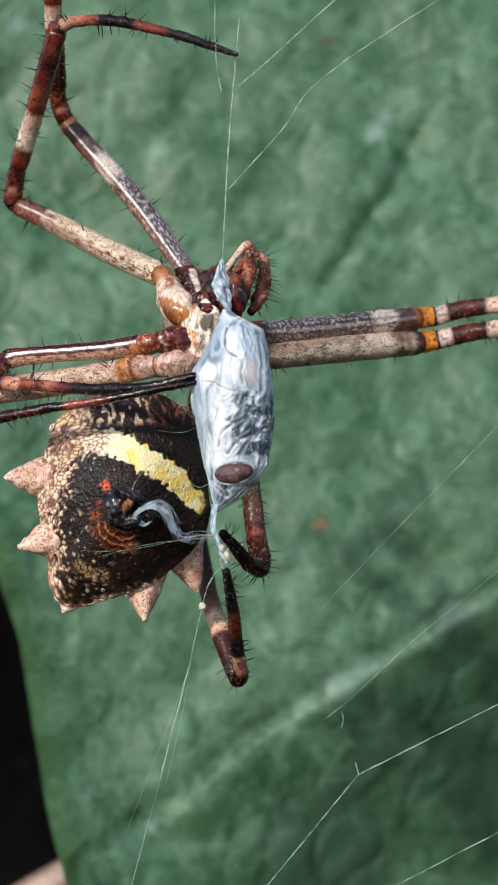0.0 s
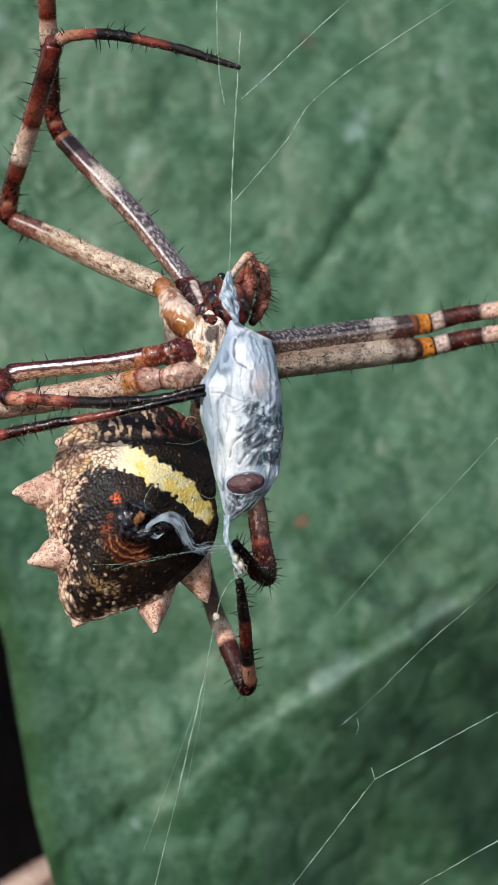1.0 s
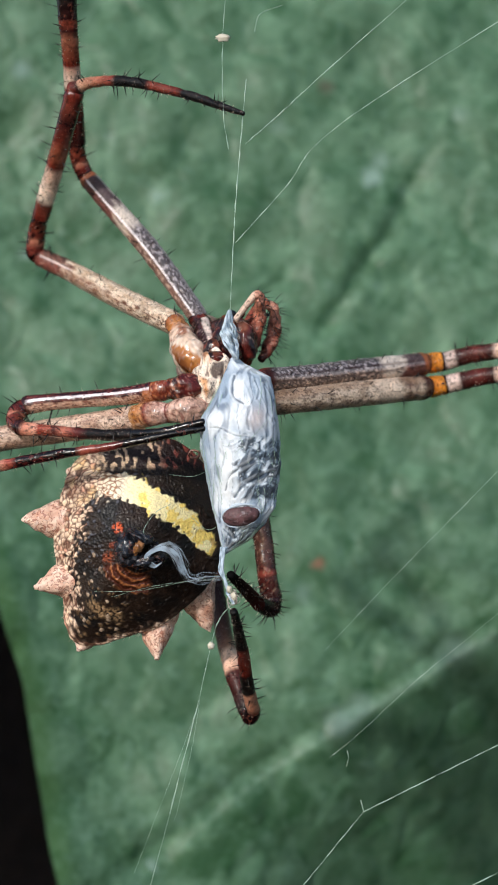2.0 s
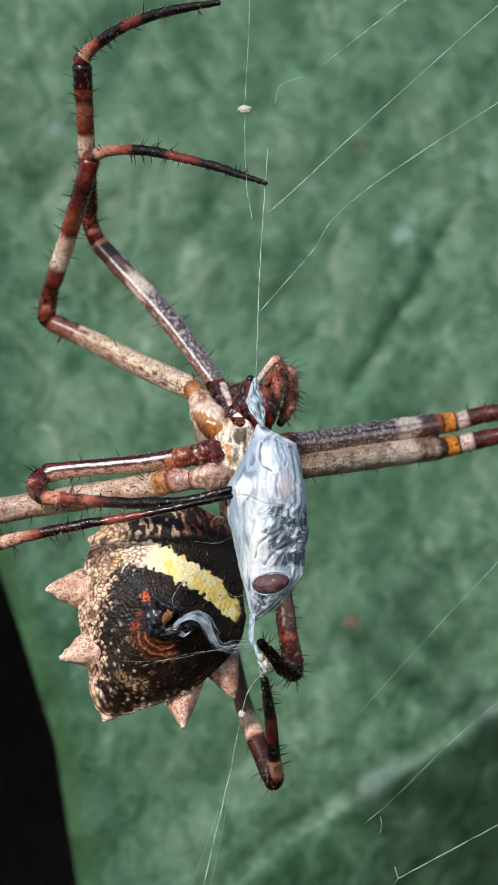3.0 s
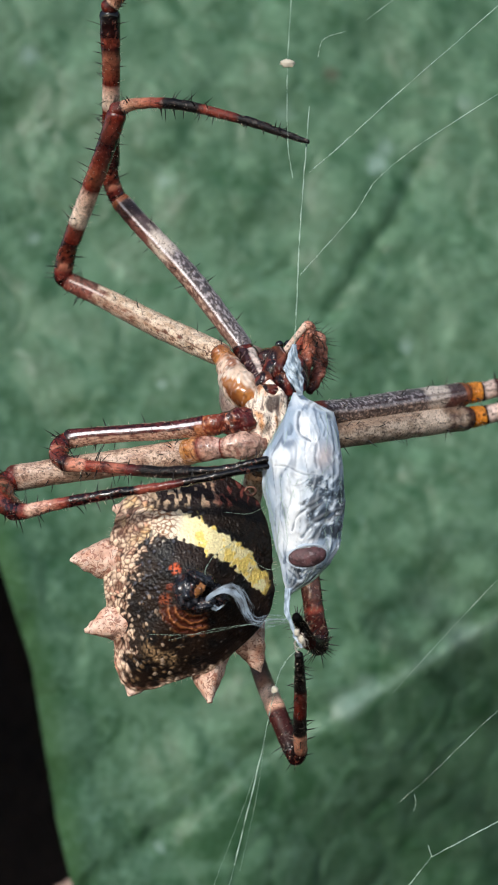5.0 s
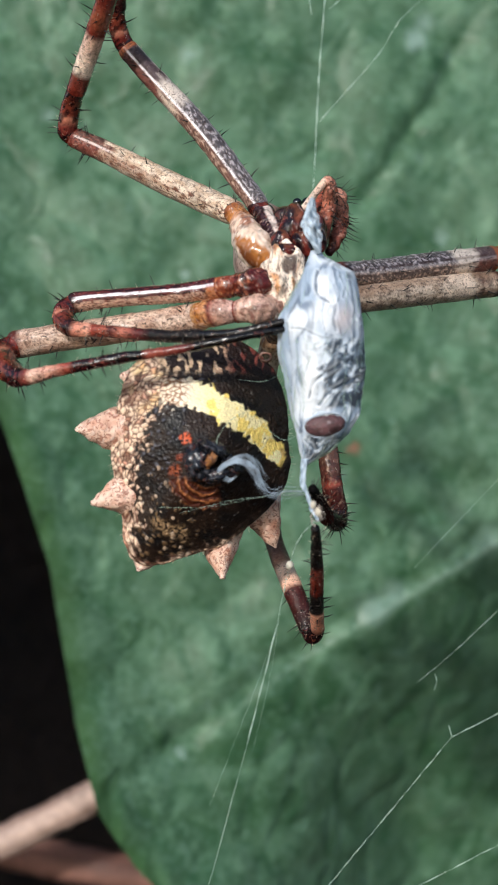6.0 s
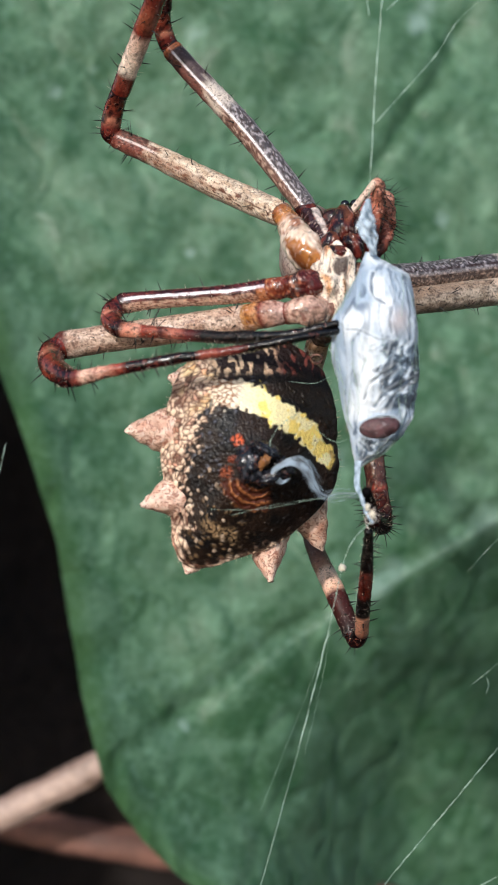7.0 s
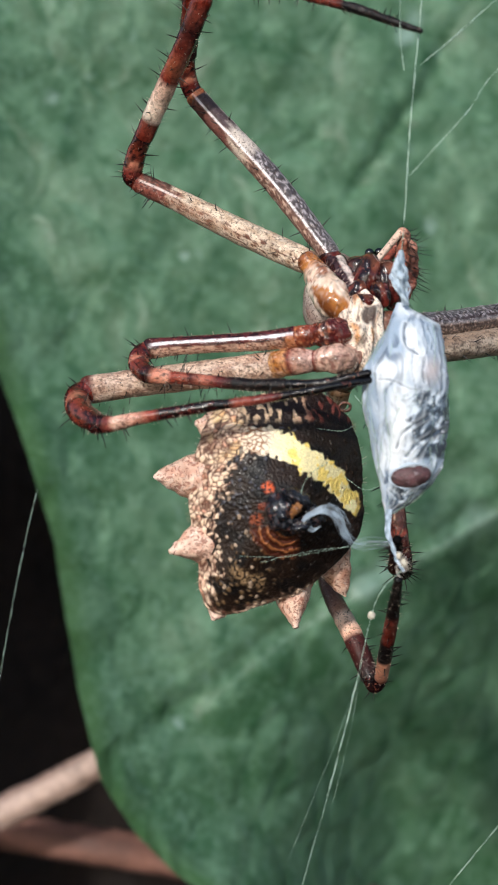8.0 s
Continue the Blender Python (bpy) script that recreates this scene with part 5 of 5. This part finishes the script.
def build_palps():
    rng = random.Random(21)
    rusty = speckle(speckle(bands([(0, rgb(206, 150, 128)), (0.5, rgb(178, 100, 78)), (0.92, rgb(110, 52, 40)), (1, DARK)]), rgb(84, 34, 28), 0.25, 0.24), rgb(214, 160, 138), 0.15, 0.14, 4)
    s, hair = Shape(), Shape()
    s.tube([(1.45, 0.6, 6.65), (2.1, 0.45, 7.44), (2.78, 0.3, 8.28)], [0.17, 0.17, 0.2], bands([(0, rgb(222, 200, 184)), (1, rgb(214, 180, 160))]), sides=16, count=24)
    palp = part("pedipalp", s, chitin, spider, "pale feeler with a rusty hairy tip")
    s = Shape()
    rings = s.tube([(2.8, 0.3, 8.3), (3.02, 0.5, 8.1), (3.0, 0.9, 7.2), (2.86, 1.0, 6.4), (2.72, 1.0, 5.5)], [0.2, 0.3, 0.36, 0.38, 0.24], rusty, sides=22, count=50, rough=0.14)
    part("palp_tip", s, chitin, palp)
    hair.bristles(rings, 60, 0.6, radius=0.026, rng=rng)
    tagged(part("bristles", hair, bristle_black, palp), kind="stuff")
    s, hair = Shape(), Shape()
    s.tube([(2.3, 1.5, 6.9), (2.8, 1.9, 7.7), (3.35, 2.1, 8.1)], [0.22, 0.26, 0.3], bands([(0, RUST), (1, rgb(176, 96, 70))]), sides=16, count=24)
    palp = part("pedipalp", s, chitin, spider, "rusty hairy feeler")
    s = Shape()
    rings = s.tube([(3.35, 2.1, 8.05), (3.74, 2.3, 7.75), (3.8, 2.4, 7.0), (3.66, 2.3, 6.1), (3.4, 1.9, 5.4), (3.15, 1.6, 4.9)], [0.22, 0.3, 0.34, 0.37, 0.34, 0.22], rusty, sides=22, count=56, rough=0.14)
    part("palp_tip", s, chitin, palp)
    hair.bristles(rings, 90, 0.8, radius=0.028, rng=rng)
    tagged(part("bristles", hair, bristle_black, palp), kind="stuff")


build_palps()

# ---- silk-wrapped prey ----
# along its length: place right, half width
BUNDLE = [(1.9, 0.16), (2.0, 0.36), (2.5, 1.12), (2.42, 1.44), (2.18, 1.88), (2.24, 1.9), (2.32, 1.83), (2.33, 1.63), (2.33, 1.43), (2.22, 1.12), (1.95, 0.7), (1.58, 0.22), (1.42, 0.1)]
BUNDLE_AT = [0, 0.03, 0.1, 0.18, 0.33, 0.45, 0.55, 0.66, 0.77, 0.85, 0.93, 0.98, 1.0]


def bundle_point(v, ang, lift=0.0):
    """The bundle's skin; ang 0 is to the right, 90 degrees faces the viewer."""
    c = float(np.interp(v, BUNDLE_AT, [b[0] for b in BUNDLE]))
    w = float(np.interp(v, BUNDLE_AT, [b[1] for b in BUNDLE]))
    facet = 1 + 0.05 * abs(math.cos(2.5 * ang + 3.5 * v)) - 0.03 + 0.03 * abs(math.cos(1.5 * ang - 5 * v))
    x, y = math.cos(ang), math.sin(ang)
    tw = ang + 1.6 * v + 0.5 * math.sin(6 * v)
    q = Vector((math.cos(tw) * 2.0, math.sin(tw) * 2.0, v * 3.2))
    bend = Vector((0.5, 0.5, 0.3)) * noise.noise(q * 1.3)
    fold = 1 - abs(noise.noise(q * 1.1 + bend)) * 2
    small = 1 - abs(noise.noise(q * 2.7 + bend * 2)) * 2
    ridge = 0.06 * (fold ** 5 if fold > 0 else 0) + 0.02 * (small ** 4 if small > 0 else 0) + 0.08 * noise.noise(q * 0.9 + Vector((5, 0, 0)))
    r = w * facet + ridge * min(1, w) + lift
    return (c + x * r, -4.4 - y * r * 0.88, 4.45 - 9.8 * v)


# folds pressed into the silk and shaded in its colour: half width, how dark, and (right, up) along each
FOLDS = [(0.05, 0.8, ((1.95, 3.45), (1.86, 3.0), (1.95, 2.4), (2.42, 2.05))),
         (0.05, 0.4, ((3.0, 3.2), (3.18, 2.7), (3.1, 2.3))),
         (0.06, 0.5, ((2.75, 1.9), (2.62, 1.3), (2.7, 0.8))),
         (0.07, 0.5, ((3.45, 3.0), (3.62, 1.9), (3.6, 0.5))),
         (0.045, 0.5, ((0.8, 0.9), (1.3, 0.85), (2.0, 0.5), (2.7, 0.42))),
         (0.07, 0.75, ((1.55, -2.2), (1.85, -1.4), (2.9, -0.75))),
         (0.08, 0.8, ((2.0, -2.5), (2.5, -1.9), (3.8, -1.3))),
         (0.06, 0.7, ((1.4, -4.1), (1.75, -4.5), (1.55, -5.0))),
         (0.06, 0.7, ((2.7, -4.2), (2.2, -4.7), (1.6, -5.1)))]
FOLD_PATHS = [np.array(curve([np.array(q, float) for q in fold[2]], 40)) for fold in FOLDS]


def silk_pigment(x, y, z, front):
    """Colour of the silk and its relief at a place on the bundle."""
    warp = Vector((noise.noise(Vector((x * 1.1 + 7, y * 1.1, z * 0.8))), noise.noise(Vector((x * 1.1, y * 1.1 + 7, z * 0.8))), noise.noise(Vector((x * 2.6, y * 2.6, z * 2.2)))))
    broad = noise.noise(Vector((x * 0.7 + 2, y * 0.7, z * 0.5 + 4)))
    # threads gather towards the tail
    fan, reach = math.atan2(x - 1.45, z + 6.4), math.hypot(x - 1.45, z + 6.4)
    pull = noise.noise(Vector((fan * 13 + 0.8 * warp.x, reach * 0.35, y * 0.5)))
    hair = noise.noise(Vector((fan * 34 + 1.5 * warp.y, reach * 0.6, y * 0.8 + 5)))
    crumple = 1 - 2.2 * abs(noise.noise(Vector((x * 1.5 + 1.3 * warp.x, y * 1.5, z * 1.2 + 1.1 * warp.y))))
    # a lit facet down the middle is painted white, the silk beside it bluer
    weight = smooth(0.75, 0.2, abs(x - 1.72 - 0.03 * z) + 0.35 * broad) * smooth(1.2, 0.2, z) * smooth(-3.6, -2.6, z)
    weight = max(weight, smooth(0.5, 0.2, max(abs(x - 2.16) * 1.5, abs(z - 2.75) * 0.75)), 0.6 * smooth(0.0, 0.4, broad + 0.3 * pull))
    c = blend(rgb(158, 176, 196), rgb(240, 245, 250), min(1.0, weight + 0.3 * smooth(-0.2, 0.4, pull)))
    c = blend(c, rgb(98, 114, 136), 0.85 * smooth(0.1, 0.02, abs(pull - 0.08)) * (1 - 0.55 * weight))
    # shade in the hollows of the crumples, put in the colour
    c = blend(c, rgb(84, 100, 120), 0.85 * smooth(0.3, 0.0, crumple) * smooth(-0.1, 0.3, warp.x) * (1 - 0.7 * weight))
    c = blend(c, rgb(226, 200, 188), 0.55 * math.exp(-((x - 3.1) / 0.5) ** 2 - ((z - 1.35) / 0.6) ** 2) * front)
    # the dark insect shows through thin crumpled silk low on one side and below its eye
    thin = smooth(-0.3, 0.15, x - 1.95 + 0.2 * z * (z < -1) + 0.5 * warp.x) * smooth(0.55, 0.2, z + 0.3 * broad) * smooth(-2.75, -2.5, z) * front
    thin = max(thin, smooth(-3.7, -4.0, z) * smooth(-5.2, -4.9, z) * smooth(1.35, 1.6, x) * front)
    q1, q2 = x * 0.78 + z * 0.62, z * 0.78 - x * 0.62
    bent = Vector((q1 * 1.1 + 0.9 * warp.x, q2 * 2.0 + 0.9 * warp.y, y * 0.7))
    wave = noise.fractal(bent, 0.75, 2.2, 4)
    wave2 = noise.fractal(bent * 2.3 + Vector((3, 1, 6)), 0.7, 2.2, 3)
    deep = smooth(0.6, -1.2, z + 0.9 * (2.6 - x))
    dark = smooth(-0.25, 0.5, wave + 0.45 * wave2 + 0.5 * deep - 0.2)
    c = blend(c, blend(blend(rgb(222, 232, 242), rgb(132, 150, 168), smooth(0.0, 0.5, dark)), rgb(46, 58, 72), smooth(0.45, 1.0, dark)), 0.94 * thin)
    c = blend(c, rgb(22, 29, 38), 0.8 * thin * smooth(0.06, 0.01, abs(wave - 0.1)) * smooth(-0.1, 0.3, wave2 + 0.1))
    c = blend(c, rgb(236, 242, 248), 0.7 * thin * smooth(0.5, 0.75, wave2 - 0.3 * wave))
    c = blend(c, rgb(228, 236, 244), 0.35 * smooth(0.2, 0.45, hair))
    lift = 0.035 * crumple * (1 - thin) + 0.05 * pull + 0.05 * thin * wave + 0.02 * thin * wave2 + 0.012 * hair + 0.1 * broad
    if front:
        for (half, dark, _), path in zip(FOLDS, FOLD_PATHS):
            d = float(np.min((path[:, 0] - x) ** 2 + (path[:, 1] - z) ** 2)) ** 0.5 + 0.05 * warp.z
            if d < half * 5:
                # painted shade inside the fold, painted light on its raised rim
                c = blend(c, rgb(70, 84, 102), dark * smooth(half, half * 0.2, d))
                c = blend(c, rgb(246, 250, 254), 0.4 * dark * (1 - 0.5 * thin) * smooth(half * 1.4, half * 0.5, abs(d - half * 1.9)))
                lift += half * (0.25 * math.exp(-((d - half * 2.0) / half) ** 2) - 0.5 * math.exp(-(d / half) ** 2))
    return c, lift


def build_bundle():
    bundle = tagged(root("wrapped_prey"), "insect prey wrapped in white silk hanging in the web", "wrapped prey")
    s = Shape()
    nv, na = 300, 260
    rows = []
    for i in range(nv + 1):
        v = i / nv
        row = []
        for j in range(na):
            ang = 2 * math.pi * j / na
            p = bundle_point(v, ang)
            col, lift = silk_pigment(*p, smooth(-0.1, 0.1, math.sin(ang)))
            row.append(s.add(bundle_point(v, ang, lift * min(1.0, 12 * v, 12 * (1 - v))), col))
        rows.append(row)
    for a, b in zip(rows, rows[1:]):
        for j in range(na):
            s.faces.append((a[j], a[(j + 1) % na], b[(j + 1) % na], b[j]))
    s.faces.append(tuple(reversed(rows[0])))
    s.faces.append(tuple(rows[-1]))
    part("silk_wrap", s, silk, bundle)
    rng = random.Random(8)
    s = Shape()
    for _ in range(70):
        v, ang = rng.uniform(0.02, 0.75), rng.uniform(0, 2 * math.pi)
        dv, da = rng.uniform(0.18, 0.42), rng.uniform(-1.3, 1.3)
        pts = [bundle_point(min(0.99, v + dv * k / 12), ang + da * (k / 12) ** 1.2, 0.015) for k in range(13)]
        s.tube(pts, [0.009 * rng.uniform(0.6, 1.4)] * 13, lambda *_: (0.8, 0.84, 0.88), sides=5, count=40, round_ends=False)
    tagged(part("silk_threads", s, strand_silk, bundle, "white silk strands"), kind="stuff")
    # eye of the prey shows through a gap in the silk
    s = Shape()
    s.blob((2.28, -5.5, -3.42), (0.92, 0.42, 0.52), lambda *_: (0.1, 0.06, 0.06), (0, -8, 0), detail=22)
    part("compound_eye", s, fly_eye, bundle, "brown eye of the prey")
    s = Shape()
    ring = []
    for k in range(29):
        a = 2 * math.pi * k / 28
        ring.append((2.28 + 0.95 * math.cos(a) + 0.05 * math.sin(a), -5.55 + 0.2 * math.cos(2 * a), -3.42 + 0.55 * math.sin(a) + 0.1 * math.cos(a)))
    s.tube(ring, [0.05 + 0.035 * math.sin(2 * math.pi * k / 28) + 0.02 * math.sin(k * 1.7) for k in range(29)], lambda *_: rgb(186, 200, 214), sides=10, count=90, rough=0.06)
    part("silk_rim", s, silk, bundle)
    # twisted silk neck above and tail below
    def skein(name, points, radii, turns, lines, seed, label):
        whole = None
        path = curve([(*p, r) for p, r in zip(points, radii)], 40)
        for line in range(lines):
            sk, pts = Shape(), []
            for k, q in enumerate(path):
                a = turns * 2 * math.pi * k / 40 * (0.4 + 1.2 * ((line * 0.618) % 1)) + line * 2.4
                wob = 0.75 + 0.9 * noise.noise(Vector((k * 0.12, line * 1.7, seed)))
                pts.append((q[0] + math.cos(a) * q[3] * wob, q[1] + math.sin(a) * q[3] * wob, q[2]))
            sk.tube(pts, [0.062 * (0.35 + path[k][3] * 1.5) * (1 + 0.6 * noise.noise(Vector((k * 0.25, line, 3)))) for k in range(41)], lambda u, a, p: blend(rgb(196, 212, 226), rgb(126, 146, 164), smooth(-0.2, 0.5, noise.noise(Vector((p[0] * 4, p[1] * 4, p[2] * 3))))),
                    sides=7, count=60)
            if whole is None:
                whole = part(name, sk, silk, bundle, label)
            else:
                part("silk_strand", sk, silk, whole)
    skein("silk_neck", [(1.72, -5.3, 6.7), (1.62, -5.2, 5.9), (1.7, -5.1, 5.2), (1.85, -5.0, 4.3)], [0.08, 0.3, 0.34, 0.26], 0.5, 20, 2.0, "twisted bluish silk")
    skein("silk_tail", [(1.4, -5.0, -5.0), (1.28, -5.3, -6.0), (1.45, -5.5, -6.7), (1.75, -5.7, -7.2), (1.95, -5.8, -7.7)], [0.16, 0.1, 0.14, 0.16, 0.05], 1.2, 11, 6.0, "twisted white silk")
    return bundle


bundle = build_bundle()

# ---- web ----
def build_web():
    web = tagged(root("spider_web"), "sparse pale web threads with tufts of silk", "spider web")
    rng = random.Random(4)

    def thread(points, radius=0.026, count=120):
        s = Shape()
        path = curve(points, 40)
        pts = [tuple(p + np.array([rng.uniform(-1, 1), rng.uniform(-1, 1), rng.uniform(-1, 1)]) * 0.012) for p in path]
        seed = rng.uniform(0, 50)
        radii = [radius * (0.16 + 0.62 * smooth(-0.15, 0.2, noise.noise(Vector((k * 1.3, seed, 0.0)))) + 0.3 * rng.random()) for k in range(len(pts))]
        s.tube(pts, radii, lambda *_: (0.7, 0.8, 0.75), sides=6, count=count, round_ends=False)
        for _ in range(int(5 * rng.random() + 3)):
            p = path[rng.randrange(1, len(path) - 1)]
            s.blob(tuple(p), (radius * 1.0, radius, radius * 1.5), lambda *_: (0.7, 0.8, 0.75), rough=0.3, detail=6, seed=rng.random())
        return part("thread", s, strand_silk, web)

    for points, radius in (
            ([(1.72, -5.3, 6.5), (1.86, -5.4, 9.13), (2.07, -5.3, 12.8), (2.54, -5.1, 18.3)], 0.036),
            ([(1.9, -5.9, 31.0), (1.74, -5.8, 25.38), (1.42, -6.0, 20.06), (1.43, -5.7, 16.39), (1.68, -5.5, 14.68)], 0.024),
            ([(2.5, -5.1, 15.05), (4.06, -5.1, 16.39), (6.33, -5.1, 18.47), (13.82, -5.1, 25.06), (22, -5.0, 32.0)], 0.034),
            ([(2.0, -5.4, 10.03), (4.59, -5.3, 12.94), (6.01, -5.3, 14.92), (9.68, -5.3, 17.61), (20, -5.3, 24.0)], 0.03),
            ([(2.95, -5.2, 20.65), (3.23, -5.2, 21.51), (4.31, -5.2, 21.94)], 0.02),
            ([(5.36, -5.2, 22.51), (10.21, -5.2, 26.24), (18, -5.2, 32.2)], 0.032),
            ([(20, -5.0, 4.0), (13.43, -5.0, -2.74), (10.05, -5.0, -6.18), (6.41, -5.0, -10.02)], 0.011),
            ([(20, -5.0, -4.0), (13.48, -5.0, -9.36), (10.82, -5.0, -11.54), (8.04, -5.0, -14.12), (6.6, -5.0, -15.3)], 0.012),
            ([(-16.6, -4.5, -15.24), (-15.87, -4.5, -11.15), (-15.38, -4.5, -8.35), (-14.84, -4.5, -5.67), (-14.5, -4.5, -4.2)], 0.022),
            ([(2.0, -4.5, -25.7), (5.15, -4.5, -21.87), (8.3, -4.5, -18.04)], 0.026),
            ([(8.3, -4.5, -18.04), (15.04, -4.5, -14.66), (22, -4.5, -11.2)], 0.026),
            ([(6.0, -4.5, -25.5), (10.48, -4.5, -23.23), (15.04, -4.5, -20.85), (22, -4.5, -17.4)], 0.026),
            ([(8.3, -4.5, -18.04), (8.15, -4.5, -17.5)], 0.026),
            ([(7.48, -4.5, -15.04), (7.55, -4.6, -15.4), (7.45, -4.5, -15.81)], 0.02),
            ([(1.98, -5.8, -7.55), (1.16, -5.0, -8.62), (0.74, -4.5, -9.92), (0.04, -4.7, -13.06), (-0.65, -5.0, -15.71), (-1.48, -5.0, -18.96), (-3.4, -5.0, -26)], 0.036),
            ([(0.04, -4.7, -13.06), (-0.93, -5.0, -15.71), (-1.89, -5.0, -18.14), (-3.0, -5.0, -21.0)], 0.007),
            ([(0.3, -4.6, -12.0), (-0.2, -4.9, -15.0), (-1.0, -5.0, -18.4)], 0.006),
            ([(-5.3, -3.2, -7.36), (-2.76, -4.3, -7.2), (0.89, -5.0, -6.42), (1.4, -5.5, -6.6)], 0.01),
            ([(-4.4, -3.6, -7.6), (-1.76, -4.5, -6.9), (1.2, -5.4, -6.5)], 0.009),
            ([(-2.3, -4.4, -3.6), (-1.9, -4.6, -3.2), (-1.3, -4.0, -2.9)], 0.018),
            ([(-2.3, -4.4, -3.6), (-2.6, -4.7, -4.2), (-2.4, -4.8, -4.7)], 0.018),
            ([(0.4, -1.6, -1.2), (-0.4, -2.1, -1.5), (-1.6, -2.2, -1.4)], 0.016),
            ([(1.2, -4.6, -3.9), (0.5, -3.4, -4.2), (-0.4, -2.6, -3.6)], 0.014),
            ([(0.4, -1.0, 0.2), (0.9, -1.6, -0.6), (0.8, -1.4, -1.4)], 0.03)):
        thread(points, radius)
    # curled silk drawn from the spinnerets to the bundle's tail
    hood = curve([(-1.7, -4.75, -5.8, 0.05), (-2.1, -4.75, -5.98, 0.09), (-2.45, -4.85, -5.5, 0.14), (-1.65, -5.05, -5.02, 0.2), (-0.95, -5.1, -5.35, 0.22), (-0.55, -5.1, -6.1, 0.2), (-0.2, -5.15, -6.55, 0.18),
                  (0.5, -5.3, -6.5, 0.3), (1.35, -5.5, -6.45, 0.16)], 40)
    for k in range(64):
        s, pts, radii = Shape(), [], []
        a0, out, weight = k * 2.4, (k * 0.618) % 1, (0.034 if k % 5 == 0 else 0.016)
        first = int(8 * ((k * 0.37) % 1))
        for i, (x, y, z, r) in enumerate(hood[first:(41 if k % 3 == 0 else 27)]):
            a = a0 + 0.04 * i + 1.8 * noise.noise(Vector((i * 0.07, k, 2.0)))
            w = r * (0.2 + 1.0 * out) * (1 + 0.7 * noise.noise(Vector((i * 0.12, k * 2.0, 5.0))))
            pts.append((x + math.cos(a) * w, y + math.sin(a) * w * 0.5, z + math.sin(a + 0.6) * w))
            radii.append(weight * (1 - 0.75 * smooth(18, 30, i + first)) * (0.5 + 0.6 * noise.noise(Vector((i * 0.2, k * 3.0, 1.0)))))
        tone = 0.5 + 0.5 * noise.noise(Vector((k * 1.7, 0.0, 9.0)))
        s.tube(pts, radii, lambda u, a, p: blend(blend(rgb(140, 158, 174), rgb(44, 52, 62), smooth(-0.15, 0.35, noise.noise(Vector((p[0] * 2.5, p[1] * 3, p[2] * 2.5))))), rgb(206, 218, 230), 0.3 * tone), sides=6, count=50)
        part("drawn_silk", s, silk, web)
    for centre, size in (((1.42, -6.0, 20.06), (0.34, 0.16, 0.18)), ((0.74, -4.5, -9.92), (0.16, 0.12, 0.17)), ((1.95, -5.8, -7.35), (0.15, 0.12, 0.2)), ((1.72, -5.8, -7.0), (0.12, 0.12, 0.17))):
        s = Shape()
        s.blob(centre, size, lambda *_: rgb(204, 196, 178), rough=0.45, detail=12, seed=centre[2])
        part("silk_tuft", s, silk, web)
    # tangle where the tail of the bundle meets the hind leg
    s = Shape()
    for k in range(7):
        wide, tall, turn = rng.uniform(0.1, 0.24), rng.uniform(0.16, 0.36), rng.uniform(0, 6)
        cx, cz = 1.85 + rng.uniform(-0.15, 0.2), -7.35 + rng.uniform(-0.35, 0.3)
        s.tube([(cx + wide * math.cos(turn + 0.5 * i), -5.75 - 0.12 * math.sin(turn + 0.7 * i), cz + tall * math.sin(turn + 0.5 * i)) for i in range(10)], [rng.uniform(0.018, 0.034)] * 10,
               lambda u, a, p: blend(rgb(186, 176, 168), rgb(110, 96, 90), smooth(-0.2, 0.4, noise.noise(Vector((p[0] * 5, p[1] * 5, p[2] * 5))))), sides=6, count=30)
    part("silk_knot", s, silk, web)
    return web


web = build_web()


# ---- what moves ----
def motions():
    sway = [(row[0], millimetre_pose(*row[1:])) for row in SWAY_ROWS]
    walk(spider, sway)
    walk(bundle, sway)
    walk(web, sway)


motions()
